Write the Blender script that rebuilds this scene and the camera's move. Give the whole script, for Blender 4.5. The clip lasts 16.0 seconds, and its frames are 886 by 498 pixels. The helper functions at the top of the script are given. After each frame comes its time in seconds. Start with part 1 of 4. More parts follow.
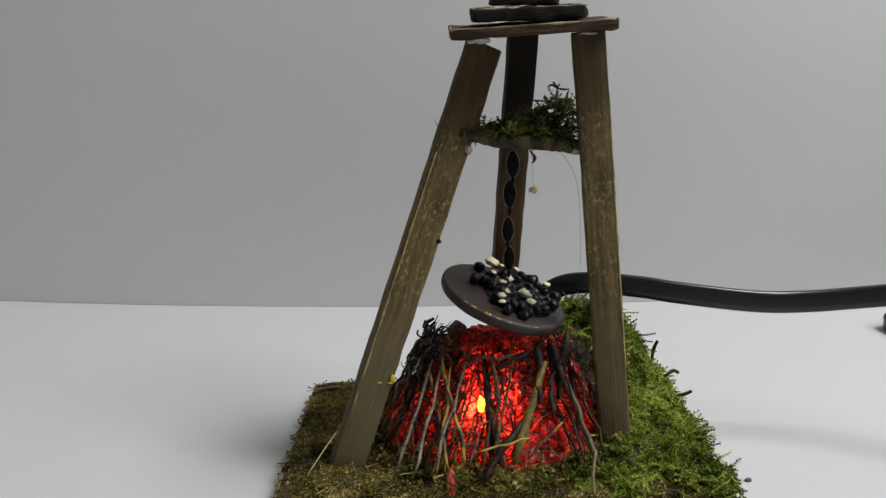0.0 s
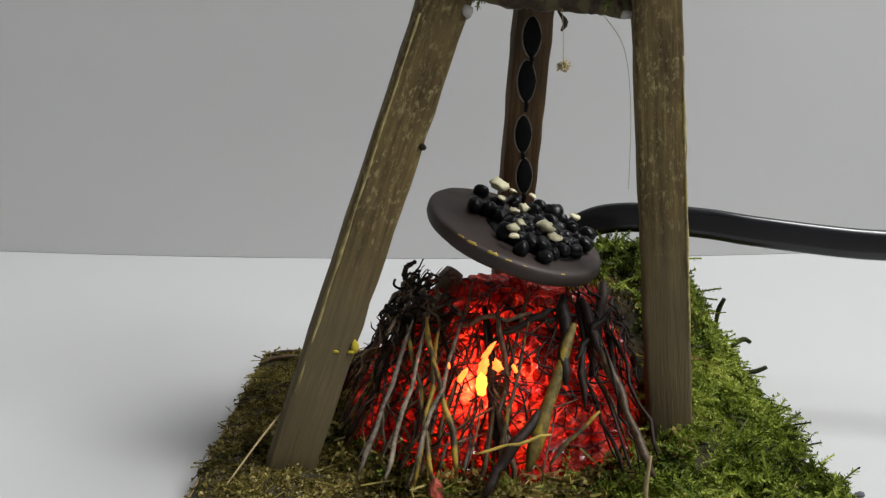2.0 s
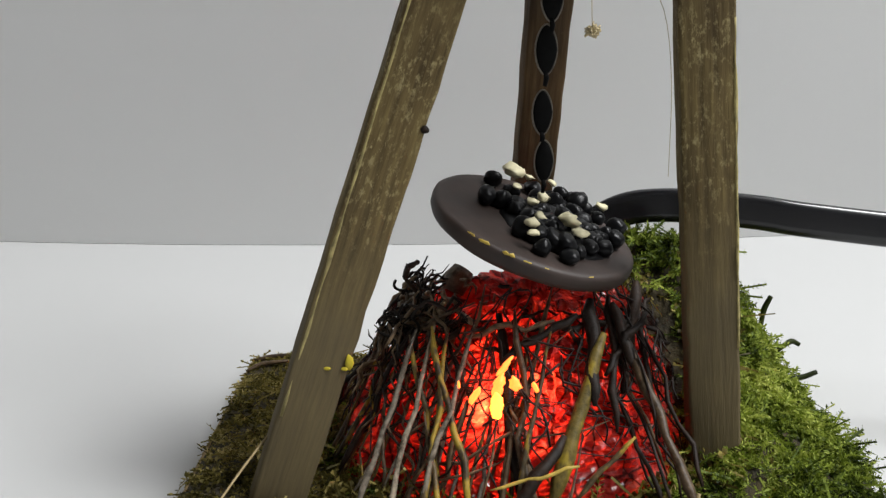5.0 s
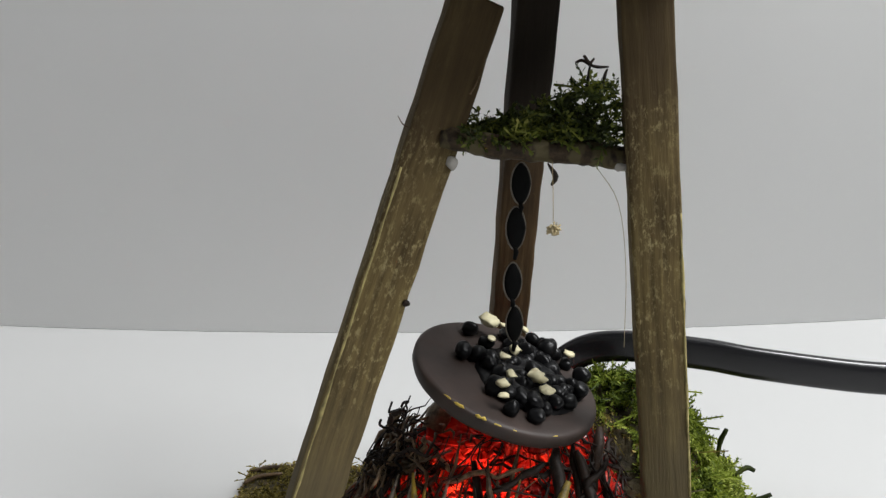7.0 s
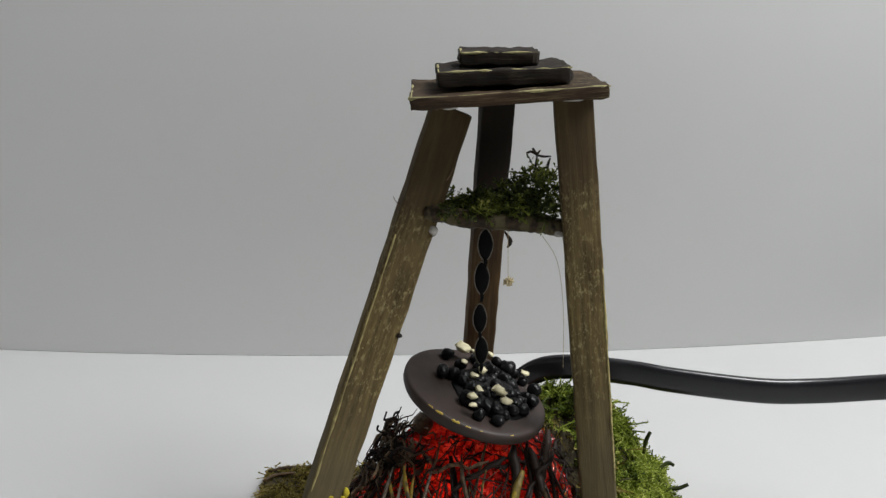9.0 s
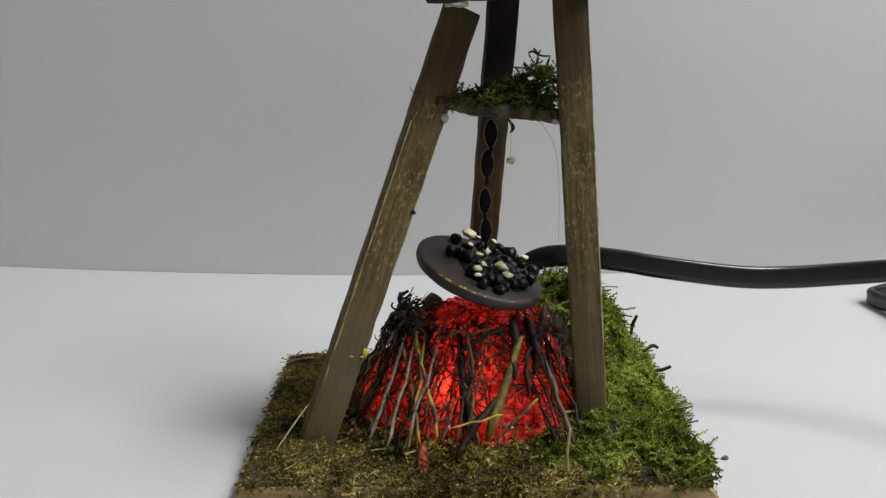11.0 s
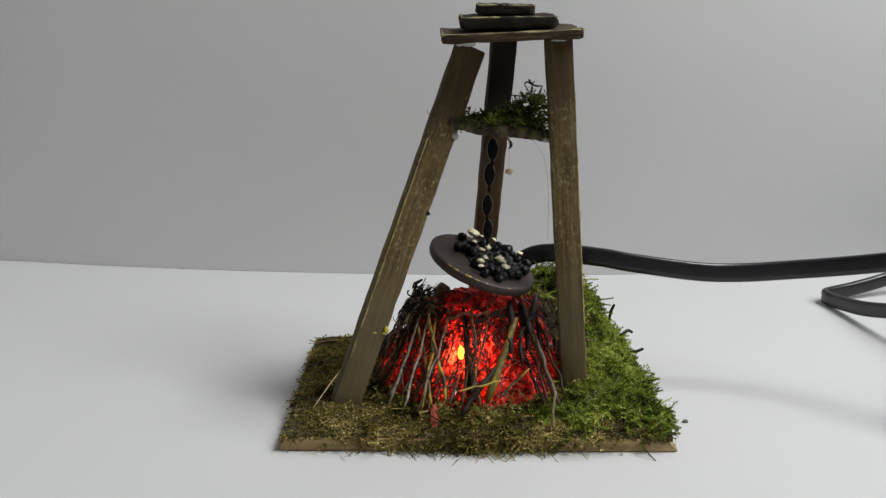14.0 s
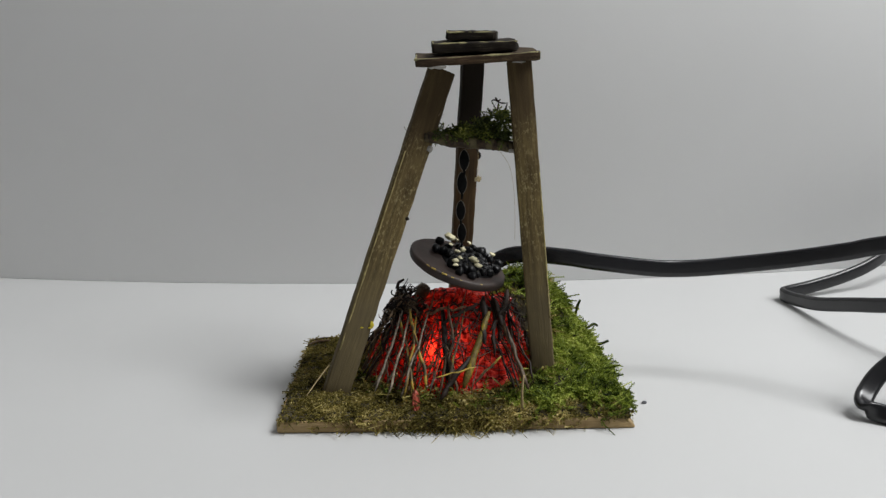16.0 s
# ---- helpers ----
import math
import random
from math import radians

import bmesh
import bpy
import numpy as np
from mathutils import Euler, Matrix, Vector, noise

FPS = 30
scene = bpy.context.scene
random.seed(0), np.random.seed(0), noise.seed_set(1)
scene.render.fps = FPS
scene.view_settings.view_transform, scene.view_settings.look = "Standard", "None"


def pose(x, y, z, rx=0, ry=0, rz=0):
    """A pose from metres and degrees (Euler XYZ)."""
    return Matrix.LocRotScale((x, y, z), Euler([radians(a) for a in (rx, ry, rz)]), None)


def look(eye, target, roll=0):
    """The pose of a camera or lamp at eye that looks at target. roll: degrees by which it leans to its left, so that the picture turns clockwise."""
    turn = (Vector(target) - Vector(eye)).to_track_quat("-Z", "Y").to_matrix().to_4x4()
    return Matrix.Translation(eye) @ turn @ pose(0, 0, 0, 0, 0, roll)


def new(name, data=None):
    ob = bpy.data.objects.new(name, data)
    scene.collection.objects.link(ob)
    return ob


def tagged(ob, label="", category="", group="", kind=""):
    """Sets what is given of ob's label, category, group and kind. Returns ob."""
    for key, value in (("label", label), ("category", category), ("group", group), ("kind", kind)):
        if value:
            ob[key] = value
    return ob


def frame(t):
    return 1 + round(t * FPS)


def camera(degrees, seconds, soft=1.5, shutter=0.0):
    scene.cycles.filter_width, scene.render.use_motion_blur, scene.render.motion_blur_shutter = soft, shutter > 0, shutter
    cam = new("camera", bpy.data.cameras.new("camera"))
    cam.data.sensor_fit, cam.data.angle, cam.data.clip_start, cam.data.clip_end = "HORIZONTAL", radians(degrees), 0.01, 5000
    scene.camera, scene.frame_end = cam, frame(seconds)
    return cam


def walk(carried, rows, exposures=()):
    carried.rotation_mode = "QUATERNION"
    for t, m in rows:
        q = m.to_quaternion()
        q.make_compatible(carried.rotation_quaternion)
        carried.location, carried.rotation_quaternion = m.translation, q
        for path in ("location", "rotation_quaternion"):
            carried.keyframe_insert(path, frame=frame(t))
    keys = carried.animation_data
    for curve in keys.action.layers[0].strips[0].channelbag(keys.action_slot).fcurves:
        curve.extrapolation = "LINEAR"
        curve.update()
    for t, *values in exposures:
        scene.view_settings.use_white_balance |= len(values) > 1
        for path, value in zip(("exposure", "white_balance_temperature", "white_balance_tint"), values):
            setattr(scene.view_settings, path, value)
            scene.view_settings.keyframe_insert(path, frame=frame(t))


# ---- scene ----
cam = camera(54.0, 16.0, 1.35)
PATH = [
    (0.0, -0.01146, -0.16585, 0.09890, 76.893, 0.884, 0.026),
    (0.5, -0.00957, -0.15381, 0.09401, 76.679, 0.692, 0.591),
    (1.0, -0.01106, -0.13441, 0.08758, 76.088, 0.479, 0.751),
    (1.5, -0.00990, -0.12008, 0.08556, 75.082, 0.010, 0.710),
    (2.0, -0.00915, -0.10864, 0.07621, 74.835, 0.312, 0.323),
    (2.5, -0.01073, -0.10352, 0.07214, 74.705, 0.097, 0.820),
    (3.0, -0.01133, -0.10384, 0.07132, 75.197, 0.580, 0.961),
    (3.2, -0.01192, -0.10199, 0.07077, 74.960, 0.736, 1.024),
    (5.3, -0.00837, -0.08610, 0.07673, 72.989, 1.054, 0.473),
    (5.5, -0.00763, -0.08480, 0.08019, 73.356, 1.013, 0.627),
    (6.0, -0.00694, -0.08534, 0.08762, 73.474, 0.827, 0.485),
    (6.5, -0.00538, -0.08742, 0.09035, 73.902, 0.965, 0.568),
    (7.0, -0.00649, -0.09533, 0.09747, 74.618, 0.807, 0.336),
    (7.5, -0.00633, -0.10568, 0.10228, 75.039, 0.774, 0.206),
    (8.0, -0.00681, -0.11608, 0.10993, 75.248, 0.696, 0.059),
    (8.5, -0.00771, -0.12485, 0.11220, 75.581, 0.535, -0.360),
    (9.0, -0.00653, -0.13421, 0.11344, 75.872, 0.631, -0.896),
    (9.5, -0.00979, -0.13962, 0.10577, 75.331, 0.652, -0.789),
    (10.0, -0.00838, -0.14600, 0.10282, 74.957, 0.331, -0.200),
    (10.2, -0.00787, -0.14784, 0.10211, 74.259, 0.265, -0.177),
    (12.3, -0.01014, -0.17690, 0.09651, 75.136, -0.081, -1.118),
    (12.5, -0.01043, -0.17719, 0.09881, 74.636, -0.243, -0.842),
    (13.0, -0.01148, -0.18564, 0.09873, 75.355, -0.244, -0.692),
    (13.5, -0.01180, -0.19423, 0.10130, 75.373, -0.296, -0.763),
    (14.0, -0.01199, -0.19975, 0.10498, 75.443, -0.559, -0.586),
    (14.5, -0.01052, -0.20742, 0.10814, 75.994, -0.586, -0.715),
    (15.0, -0.00797, -0.21382, 0.10509, 76.949, -0.018, -0.804),
    (15.5, -0.00895, -0.22105, 0.10597, 77.002, 0.262, -0.847),
    (16.0, -0.00672, -0.22675, 0.10457, 77.121, 0.528, -1.032),
]
EXPOSURES = [(0.0, 0.31), (2.5, 0.50), (5.5, 0.71), (6.5, 0.68), (8.0, 0.56), (9.0, 0.48), (10.2, 0.42), (12.5, 0.40), (16.0, 0.36)]
walk(cam, [(t, pose(*row)) for t, *row in PATH], EXPOSURES)

# ---- light ----
room_light = bpy.data.worlds.new("room_light")
room_light.use_nodes = True
room_light.node_tree.nodes["Background"].inputs[0].default_value = (1.0, 0.985, 0.96, 1)
room_light.node_tree.nodes["Background"].inputs[1].default_value = 0.10
scene.world = room_light


def unseen_lamp(x, y, z, size, power):
    data = bpy.data.lights.new("unseen_lamp", "AREA")
    data.shape, data.size, data.energy, data.color = "DISK", size, power, (0.975, 0.99, 1.0)
    ob = new("unseen_lamp", data)
    ob.matrix_world = look((x, y, z), (0.02, 0.04, 0.0))
    return ob


unseen_lamp(0.60, -0.03, 1.12, 0.375, 9.1)
# added fill lamp without a known source, brightens the backdrop
unseen_lamp(1.06, -0.46, 1.12, 0.67, 11.2)

# ---- helpers of the scene; lengths below are in millimetres ----
MM = 0.001
rng = random.Random(7)


def V(*a):
    return Vector(a)


def finish(name, bm, material, parent=None, label="", smooth=True):
    me = bpy.data.meshes.new(name)
    bmesh.ops.scale(bm, vec=(MM, MM, MM), verts=bm.verts)
    bmesh.ops.recalc_face_normals(bm, faces=bm.faces)
    for f in bm.faces:
        f.smooth = smooth
    bm.to_mesh(me)
    bm.free()
    me.materials.append(material)
    ob = new(name, me)
    if parent:
        ob.parent = parent
    if label:
        ob["label"] = label
    return ob


def part(name, bm, material, parent, label="", smooth=True):
    return finish(name, bm, material, parent, label, smooth)


def empty(name, x=0, y=0, z=0):
    ob = new(name)
    ob.empty_display_size = 0.01
    ob.location = (x * MM, y * MM, z * MM)
    return ob


def frame_axes(d):
    d = d.normalized()
    side = d.cross(V(0, 0, 1))
    if side.length < 1e-3:
        side = V(1, 0, 0)
    side.normalize()
    return side, d.cross(side).normalized()


def tube(bm, pts, radii, sides=7, flat=1.0, up=None, rough=0.0):
    """A closed tube along points; flat squashes it along the second axis; up fixes that axis."""
    rings = []
    n = len(pts)
    for i, p in enumerate(pts):
        d = (pts[min(i + 1, n - 1)] - pts[max(i - 1, 0)]).normalized()
        if up is not None:
            b = (up - d * up.dot(d)).normalized()
            a = d.cross(b)
        else:
            a, b = frame_axes(d)
        ring = []
        for k in range(sides):
            t = 2 * math.pi * k / sides
            r = radii[i] * (1 + rough * (rng.random() - 0.5))
            ring.append(bm.verts.new(p + a * (math.cos(t) * r * flat) + b * (math.sin(t) * r)))
        rings.append(ring)
    for r0, r1 in zip(rings, rings[1:]):
        for k in range(sides):
            bm.faces.new((r0[k], r0[(k + 1) % sides], r1[(k + 1) % sides], r1[k]))
    bm.faces.new(rings[0][::-1])
    bm.faces.new(rings[-1])
    return bm


def smooth_path(pts, steps=8):
    """Catmull-Rom through the points."""
    out = []
    q = [pts[0] * 2 - pts[1]] + list(pts) + [pts[-1] * 2 - pts[-2]]
    for i in range(1, len(q) - 2):
        a, b, c, d = q[i - 1:i + 3]
        for k in range(steps):
            t = k / steps
            out.append(0.5 * ((2 * b) + (c - a) * t + (2 * a - 5 * b + 4 * c - d) * t * t + (3 * b - a - 3 * c + d) * t ** 3))
    out.append(pts[-1])
    return out


def worn_box(w, d, h, bevel=0.35, cuts=(6, 3, 2), wear=0.12, seed=0):
    """A box with its base at z = 0, softly bevelled, with uneven faces."""
    bm = bmesh.new()
    nx, ny, nz = cuts
    bmesh.ops.create_cube(bm, size=1.0)
    bmesh.ops.scale(bm, vec=(w, d, h), verts=bm.verts)
    bmesh.ops.translate(bm, vec=(0, 0, h / 2), verts=bm.verts)
    bmesh.ops.bevel(bm, geom=bm.edges[:], offset=bevel, segments=2, profile=0.6, affect="EDGES")
    for axis, n, size, low in ((0, nx, w, -w / 2), (1, ny, d, -d / 2), (2, nz, h, 0)):
        for k in range(1, n):
            no = [0, 0, 0]
            no[axis] = 1
            co = [0, 0, 0]
            co[axis] = low + size * k / n
            bmesh.ops.bisect_plane(bm, geom=bm.verts[:] + bm.edges[:] + bm.faces[:], plane_co=co, plane_no=no)
    for v in bm.verts:
        v.co += noise.noise_vector(v.co * 0.35 + V(seed * 17.3, seed * 5.1, 0)) * wear + noise.noise_vector(v.co * 1.6 + V(seed, 3, 9)) * wear * 0.5
    return bm


# ---- materials ----
def material(name):
    m = bpy.data.materials.new(name)
    m.use_nodes = True
    nt = m.node_tree
    return m, nt, nt.nodes["Principled BSDF"]


def node(nt, kind, **values):
    n = nt.nodes.new(kind)
    for key, value in values.items():
        n.inputs[key].default_value = value
    return n


def ramp(nt, fac, *stops):
    r = nt.nodes.new("ShaderNodeValToRGB")
    r.color_ramp.elements[0].position, r.color_ramp.elements[0].color = stops[0][0], (*stops[0][1], 1)
    r.color_ramp.elements[1].position, r.color_ramp.elements[1].color = stops[-1][0], (*stops[-1][1], 1)
    for p, c in stops[1:-1]:
        e = r.color_ramp.elements.new(p)
        e.color = (*c, 1)
    nt.links.new(fac, r.inputs[0])
    return r.outputs[0]


def coords(nt, scale=(1, 1, 1), kind="Object"):
    tc = nt.nodes.new("ShaderNodeTexCoord")
    mp = nt.nodes.new("ShaderNodeMapping")
    mp.inputs["Scale"].default_value = scale
    nt.links.new(tc.outputs[kind], mp.inputs[0])
    return mp.outputs[0]


def noise_tex(nt, vec, scale, detail=4.0, rough=0.55):
    n = node(nt, "ShaderNodeTexNoise", Scale=scale, Detail=detail, Roughness=rough)
    nt.links.new(vec, n.inputs["Vector"])
    return n.outputs["Fac"]


def mixed(nt, fac, a, b):
    m = nt.nodes.new("ShaderNodeMix")
    m.data_type = "RGBA"
    for socket, value in ((m.inputs[0], fac), (m.inputs[6], a), (m.inputs[7], b)):
        if isinstance(value, tuple):
            socket.default_value = (*value, 1)
        elif isinstance(value, float):
            socket.default_value = value
        else:
            nt.links.new(value, socket)
    return m.outputs[2]


def bump(nt, bsdf, height, distance, strength=0.6):
    b = node(nt, "ShaderNodeBump", Distance=distance, Strength=strength)
    nt.links.new(height, b.inputs["Height"])
    nt.links.new(b.outputs[0], bsdf.inputs["Normal"])


def weathered_wood(name, dark, mid, light, fleck, fleck_from=0.66, grain=(900, 900, 55), stain_shade=0.0, stain_shade_col=(0.042, 0.026, 0.012)):
    m, nt, bsdf = material(name)
    g = noise_tex(nt, coords(nt, grain), 1.0, 6, 0.65)
    blotch = noise_tex(nt, coords(nt), 90, 3)
    base = ramp(nt, g, (0.3, dark), (0.5, mid), (0.72, light))
    base = mixed(nt, ramp(nt, blotch, (0.35, (0, 0, 0)), (0.7, (0.55, 0.55, 0.55))), base, dark)
    f = noise_tex(nt, coords(nt, (grain[0] * 1.5, grain[1] * 1.5, grain[2] * 12)), 1.0, 6, 0.75)
    zone = noise_tex(nt, coords(nt), 75, 4)
    both = nt.nodes.new("ShaderNodeMath")
    both.operation = "MULTIPLY"
    nt.links.new(ramp(nt, f, (fleck_from - 0.08, (0, 0, 0)), (fleck_from + 0.06, (1, 1, 1))), both.inputs[0])
    nt.links.new(ramp(nt, zone, (0.44, (0.03, 0.03, 0.03)), (0.6, (0.95, 0.95, 0.95))), both.inputs[1])
    spots = both.outputs[0]
    if stain_shade:
        # bare and greyed near the foot, flecked in the middle, darker towards the top with a ragged border: brown
        # stain together with painted shade of the cap boards
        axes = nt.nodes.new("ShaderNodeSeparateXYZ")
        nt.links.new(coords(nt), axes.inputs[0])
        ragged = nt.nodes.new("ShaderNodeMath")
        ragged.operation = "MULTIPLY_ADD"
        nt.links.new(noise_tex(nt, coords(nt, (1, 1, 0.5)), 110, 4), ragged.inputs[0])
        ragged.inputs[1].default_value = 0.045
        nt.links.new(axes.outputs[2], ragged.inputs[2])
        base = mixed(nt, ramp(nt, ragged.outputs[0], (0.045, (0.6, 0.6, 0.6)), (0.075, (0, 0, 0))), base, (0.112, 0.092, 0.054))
        base = mixed(nt, ramp(nt, ragged.outputs[0], (0.083, (0, 0, 0)), (0.106, (stain_shade, stain_shade, stain_shade))), base, stain_shade_col)
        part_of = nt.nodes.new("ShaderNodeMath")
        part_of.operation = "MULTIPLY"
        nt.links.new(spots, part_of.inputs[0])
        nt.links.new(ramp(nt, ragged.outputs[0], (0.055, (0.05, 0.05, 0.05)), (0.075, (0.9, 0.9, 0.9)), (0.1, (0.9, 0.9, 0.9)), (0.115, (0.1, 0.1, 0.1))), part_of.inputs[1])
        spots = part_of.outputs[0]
    base = mixed(nt, spots, base, fleck)
    nt.links.new(base, bsdf.inputs["Base Color"])
    bsdf.inputs["Roughness"].default_value = 0.85
    bsdf.inputs["Specular IOR Level"].default_value = 0.25
    bump(nt, bsdf, g, 0.0004, 0.6)
    return m


LEG_WOOD = weathered_wood("leg_wood", (0.05, 0.034, 0.013), (0.142, 0.102, 0.040), (0.25, 0.19, 0.075), (0.40, 0.335, 0.165), 0.595, stain_shade=0.7)
CAP_WOOD = weathered_wood("cap_wood", (0.012, 0.007, 0.004), (0.042, 0.025, 0.013), (0.11, 0.068, 0.035), (0.40, 0.33, 0.16), 0.63, (55, 900, 900))
# near-black version of the cap wood for the two upper boards
BLACK_CAP_WOOD = weathered_wood("black_cap_wood", (0.006, 0.004, 0.003), (0.016, 0.011, 0.007), (0.045, 0.03, 0.018), (0.30, 0.26, 0.14), 0.66, (55, 900, 900))
# back leg: its near-black top is the cap boards' shade painted in
DARK_WOOD = weathered_wood("shaded_leg_wood", (0.04, 0.022, 0.009), (0.085, 0.050, 0.021), (0.15, 0.095, 0.042), (0.24, 0.18, 0.09), 0.72, stain_shade=0.93, stain_shade_col=(0.012, 0.009, 0.006))
BASE_WOOD = weathered_wood("base_wood", (0.20, 0.13, 0.055), (0.34, 0.245, 0.12), (0.45, 0.34, 0.18), (0.52, 0.43, 0.26), 0.7, (45, 600, 900))


def twig_material(name, dark, light, paint=None, gloss=0.5):
    m, nt, bsdf = material(name)
    g = noise_tex(nt, coords(nt, (1, 1, 1)), 700, 5, 0.65)
    info = nt.nodes.new("ShaderNodeObjectInfo")
    base = ramp(nt, g, (0.3, dark), (0.7, light))
    tone = ramp(nt, info.outputs["Random"], (0.0, (0.45, 0.45, 0.45)), (1.0, (1.15, 1.1, 1.0)))
    mul = nt.nodes.new("ShaderNodeMix")
    mul.data_type, mul.blend_type = "RGBA", "MULTIPLY"
    mul.inputs[0].default_value = 1.0
    nt.links.new(base, mul.inputs[6])
    nt.links.new(tone, mul.inputs[7])
    out = mul.outputs[2]
    if paint:
        streak = noise_tex(nt, coords(nt, (1, 1, 0.35)), 330, 3)
        out = mixed(nt, ramp(nt, streak, (0.50, (0, 0, 0)), (0.58, (0.9, 0.9, 0.9))), out, paint)
    nt.links.new(out, bsdf.inputs["Base Color"])
    bsdf.inputs["Roughness"].default_value = gloss
    bsdf.inputs["Specular IOR Level"].default_value = 0.3
    bump(nt, bsdf, g, 0.0003, 0.7)
    return m


BARK = twig_material("dark_bark", (0.007, 0.004, 0.0025), (0.032, 0.016, 0.008), None, 0.6)
BARK_GREY = twig_material("grey_bark", (0.03, 0.022, 0.015), (0.36, 0.31, 0.25), None, 0.22)
BARK_YELLOW = twig_material("painted_bark", (0.03, 0.022, 0.012), (0.13, 0.09, 0.04), (0.30, 0.20, 0.022), 0.5)
BARK_OLIVE = twig_material("olive_bark", (0.035, 0.028, 0.006), (0.17, 0.125, 0.03), (0.26, 0.19, 0.02), 0.5)
BARK_MOSSY = twig_material("mossy_bark", (0.006, 0.004, 0.002), (0.075, 0.05, 0.026), (0.085, 0.07, 0.032), 0.7)
BARK_BROWN = twig_material("brown_bark", (0.028, 0.016, 0.008), (0.19, 0.125, 0.07), None, 0.45)
BARK_TAN = twig_material("tan_bark", (0.045, 0.029, 0.016), (0.30, 0.215, 0.135), None, 0.45)
ROOT = twig_material("root_fibre", (0.006, 0.004, 0.003), (0.035, 0.02, 0.011), None, 0.55)
STRAW = twig_material("straw", (0.30, 0.22, 0.10), (0.50, 0.40, 0.22), None, 0.5)
YELLOW_STRAW = twig_material("yellow_straw", (0.28, 0.20, 0.04), (0.50, 0.38, 0.08), None, 0.5)


def moss_material(name, stops, sheen=0.25):
    m, nt, bsdf = material(name)
    geo = nt.nodes.new("ShaderNodeNewGeometry")
    patch = noise_tex(nt, coords(nt), 110, 4)
    add = nt.nodes.new("ShaderNodeMath")
    add.operation = "MULTIPLY_ADD"
    nt.links.new(geo.outputs["Random Per Island"], add.inputs[0])
    add.inputs[1].default_value = 0.5
    scale = nt.nodes.new("ShaderNodeMath")
    scale.operation = "MULTIPLY_ADD"
    nt.links.new(patch, scale.inputs[0])
    scale.inputs[1].default_value, scale.inputs[2].default_value = 1.5, -0.5
    nt.links.new(scale.outputs[0], add.inputs[2])
    col = ramp(nt, add.outputs[0], *stops)
    nt.links.new(col, bsdf.inputs["Base Color"])
    bsdf.inputs["Roughness"].default_value = 0.55
    bsdf.inputs["Specular IOR Level"].default_value = sheen
    trans = nt.nodes.new("ShaderNodeBsdfTranslucent")
    nt.links.new(col, trans.inputs[0])
    mix = nt.nodes.new("ShaderNodeMixShader")
    mix.inputs[0].default_value = 0.4
    nt.links.new(bsdf.outputs[0], mix.inputs[1])
    nt.links.new(trans.outputs[0], mix.inputs[2])
    nt.links.new(mix.outputs[0], nt.nodes["Material Output"].inputs[0])
    return m


MOSS_GREEN = moss_material("green_moss", ((0.1, (0.012, 0.018, 0.003)), (0.36, (0.085, 0.125, 0.014)), (0.64, (0.30, 0.37, 0.05)), (1.0, (0.64, 0.66, 0.18))))
MOSS_DRY = moss_material("dry_moss", ((0.08, (0.022, 0.019, 0.006)), (0.38, (0.105, 0.088, 0.02)), (0.66, (0.32, 0.26, 0.07)), (1.0, (0.74, 0.62, 0.28))))
MOSS_DARK = moss_material("shelf_moss", ((0.1, (0.012, 0.018, 0.004)), (0.5, (0.045, 0.062, 0.011)), (0.8, (0.17, 0.19, 0.03)), (1.05, (0.34, 0.33, 0.09))))


def soil():
    m, nt, bsdf = material("peaty_soil")
    n = noise_tex(nt, coords(nt), 420, 6)
    nt.links.new(ramp(nt, n, (0.3, (0.012, 0.009, 0.004)), (0.7, (0.06, 0.045, 0.016))), bsdf.inputs["Base Color"])
    bsdf.inputs["Roughness"].default_value = 0.9
    bump(nt, bsdf, n, 0.001, 1.0)
    return m


SOIL = soil()


def foil():
    """Crinkled red film that lets the lamp behind it through."""
    m, nt, bsdf = material("red_film")
    n = noise_tex(nt, coords(nt), 330, 5, 0.6)
    col = ramp(nt, n, (0.3, (0.20, 0.008, 0.007)), (0.47, (0.46, 0.026, 0.02)), (0.6, (0.66, 0.065, 0.04)), (0.78, (0.85, 0.22, 0.13)))
    wobble = nt.nodes.new("ShaderNodeVectorMath")
    wobble.operation = "MULTIPLY_ADD"
    soft = node(nt, "ShaderNodeTexNoise", Scale=260.0, Detail=3.0)
    nt.links.new(coords(nt), soft.inputs["Vector"])
    nt.links.new(soft.outputs["Color"], wobble.inputs[0])
    wobble.inputs[1].default_value = (0.0022, 0.0022, 0.0022)
    nt.links.new(coords(nt, (1, 1, 0.62)), wobble.inputs[2])
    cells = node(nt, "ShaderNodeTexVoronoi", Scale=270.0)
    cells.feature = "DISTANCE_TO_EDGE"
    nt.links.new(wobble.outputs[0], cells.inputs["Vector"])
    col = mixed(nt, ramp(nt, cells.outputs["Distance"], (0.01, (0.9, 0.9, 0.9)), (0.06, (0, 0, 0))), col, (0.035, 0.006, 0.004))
    nt.links.new(col, bsdf.inputs["Base Color"])
    bsdf.inputs["Roughness"].default_value = 0.18
    bump(nt, bsdf, n, 0.0018, 1.0)
    bsdf.inputs["Coat Weight"].default_value = 0.45
    bsdf.inputs["Coat Roughness"].default_value = 0.08
    tr = nt.nodes.new("ShaderNodeBsdfTranslucent")
    nt.links.new(col, tr.inputs[0])
    mix = nt.nodes.new("ShaderNodeMixShader")
    mix.inputs[0].default_value = 0.62
    nt.links.new(bsdf.outputs[0], mix.inputs[1])
    nt.links.new(tr.outputs[0], mix.inputs[2])
    nt.links.new(mix.outputs[0], nt.nodes["Material Output"].inputs[0])
    return m


FILM = foil()


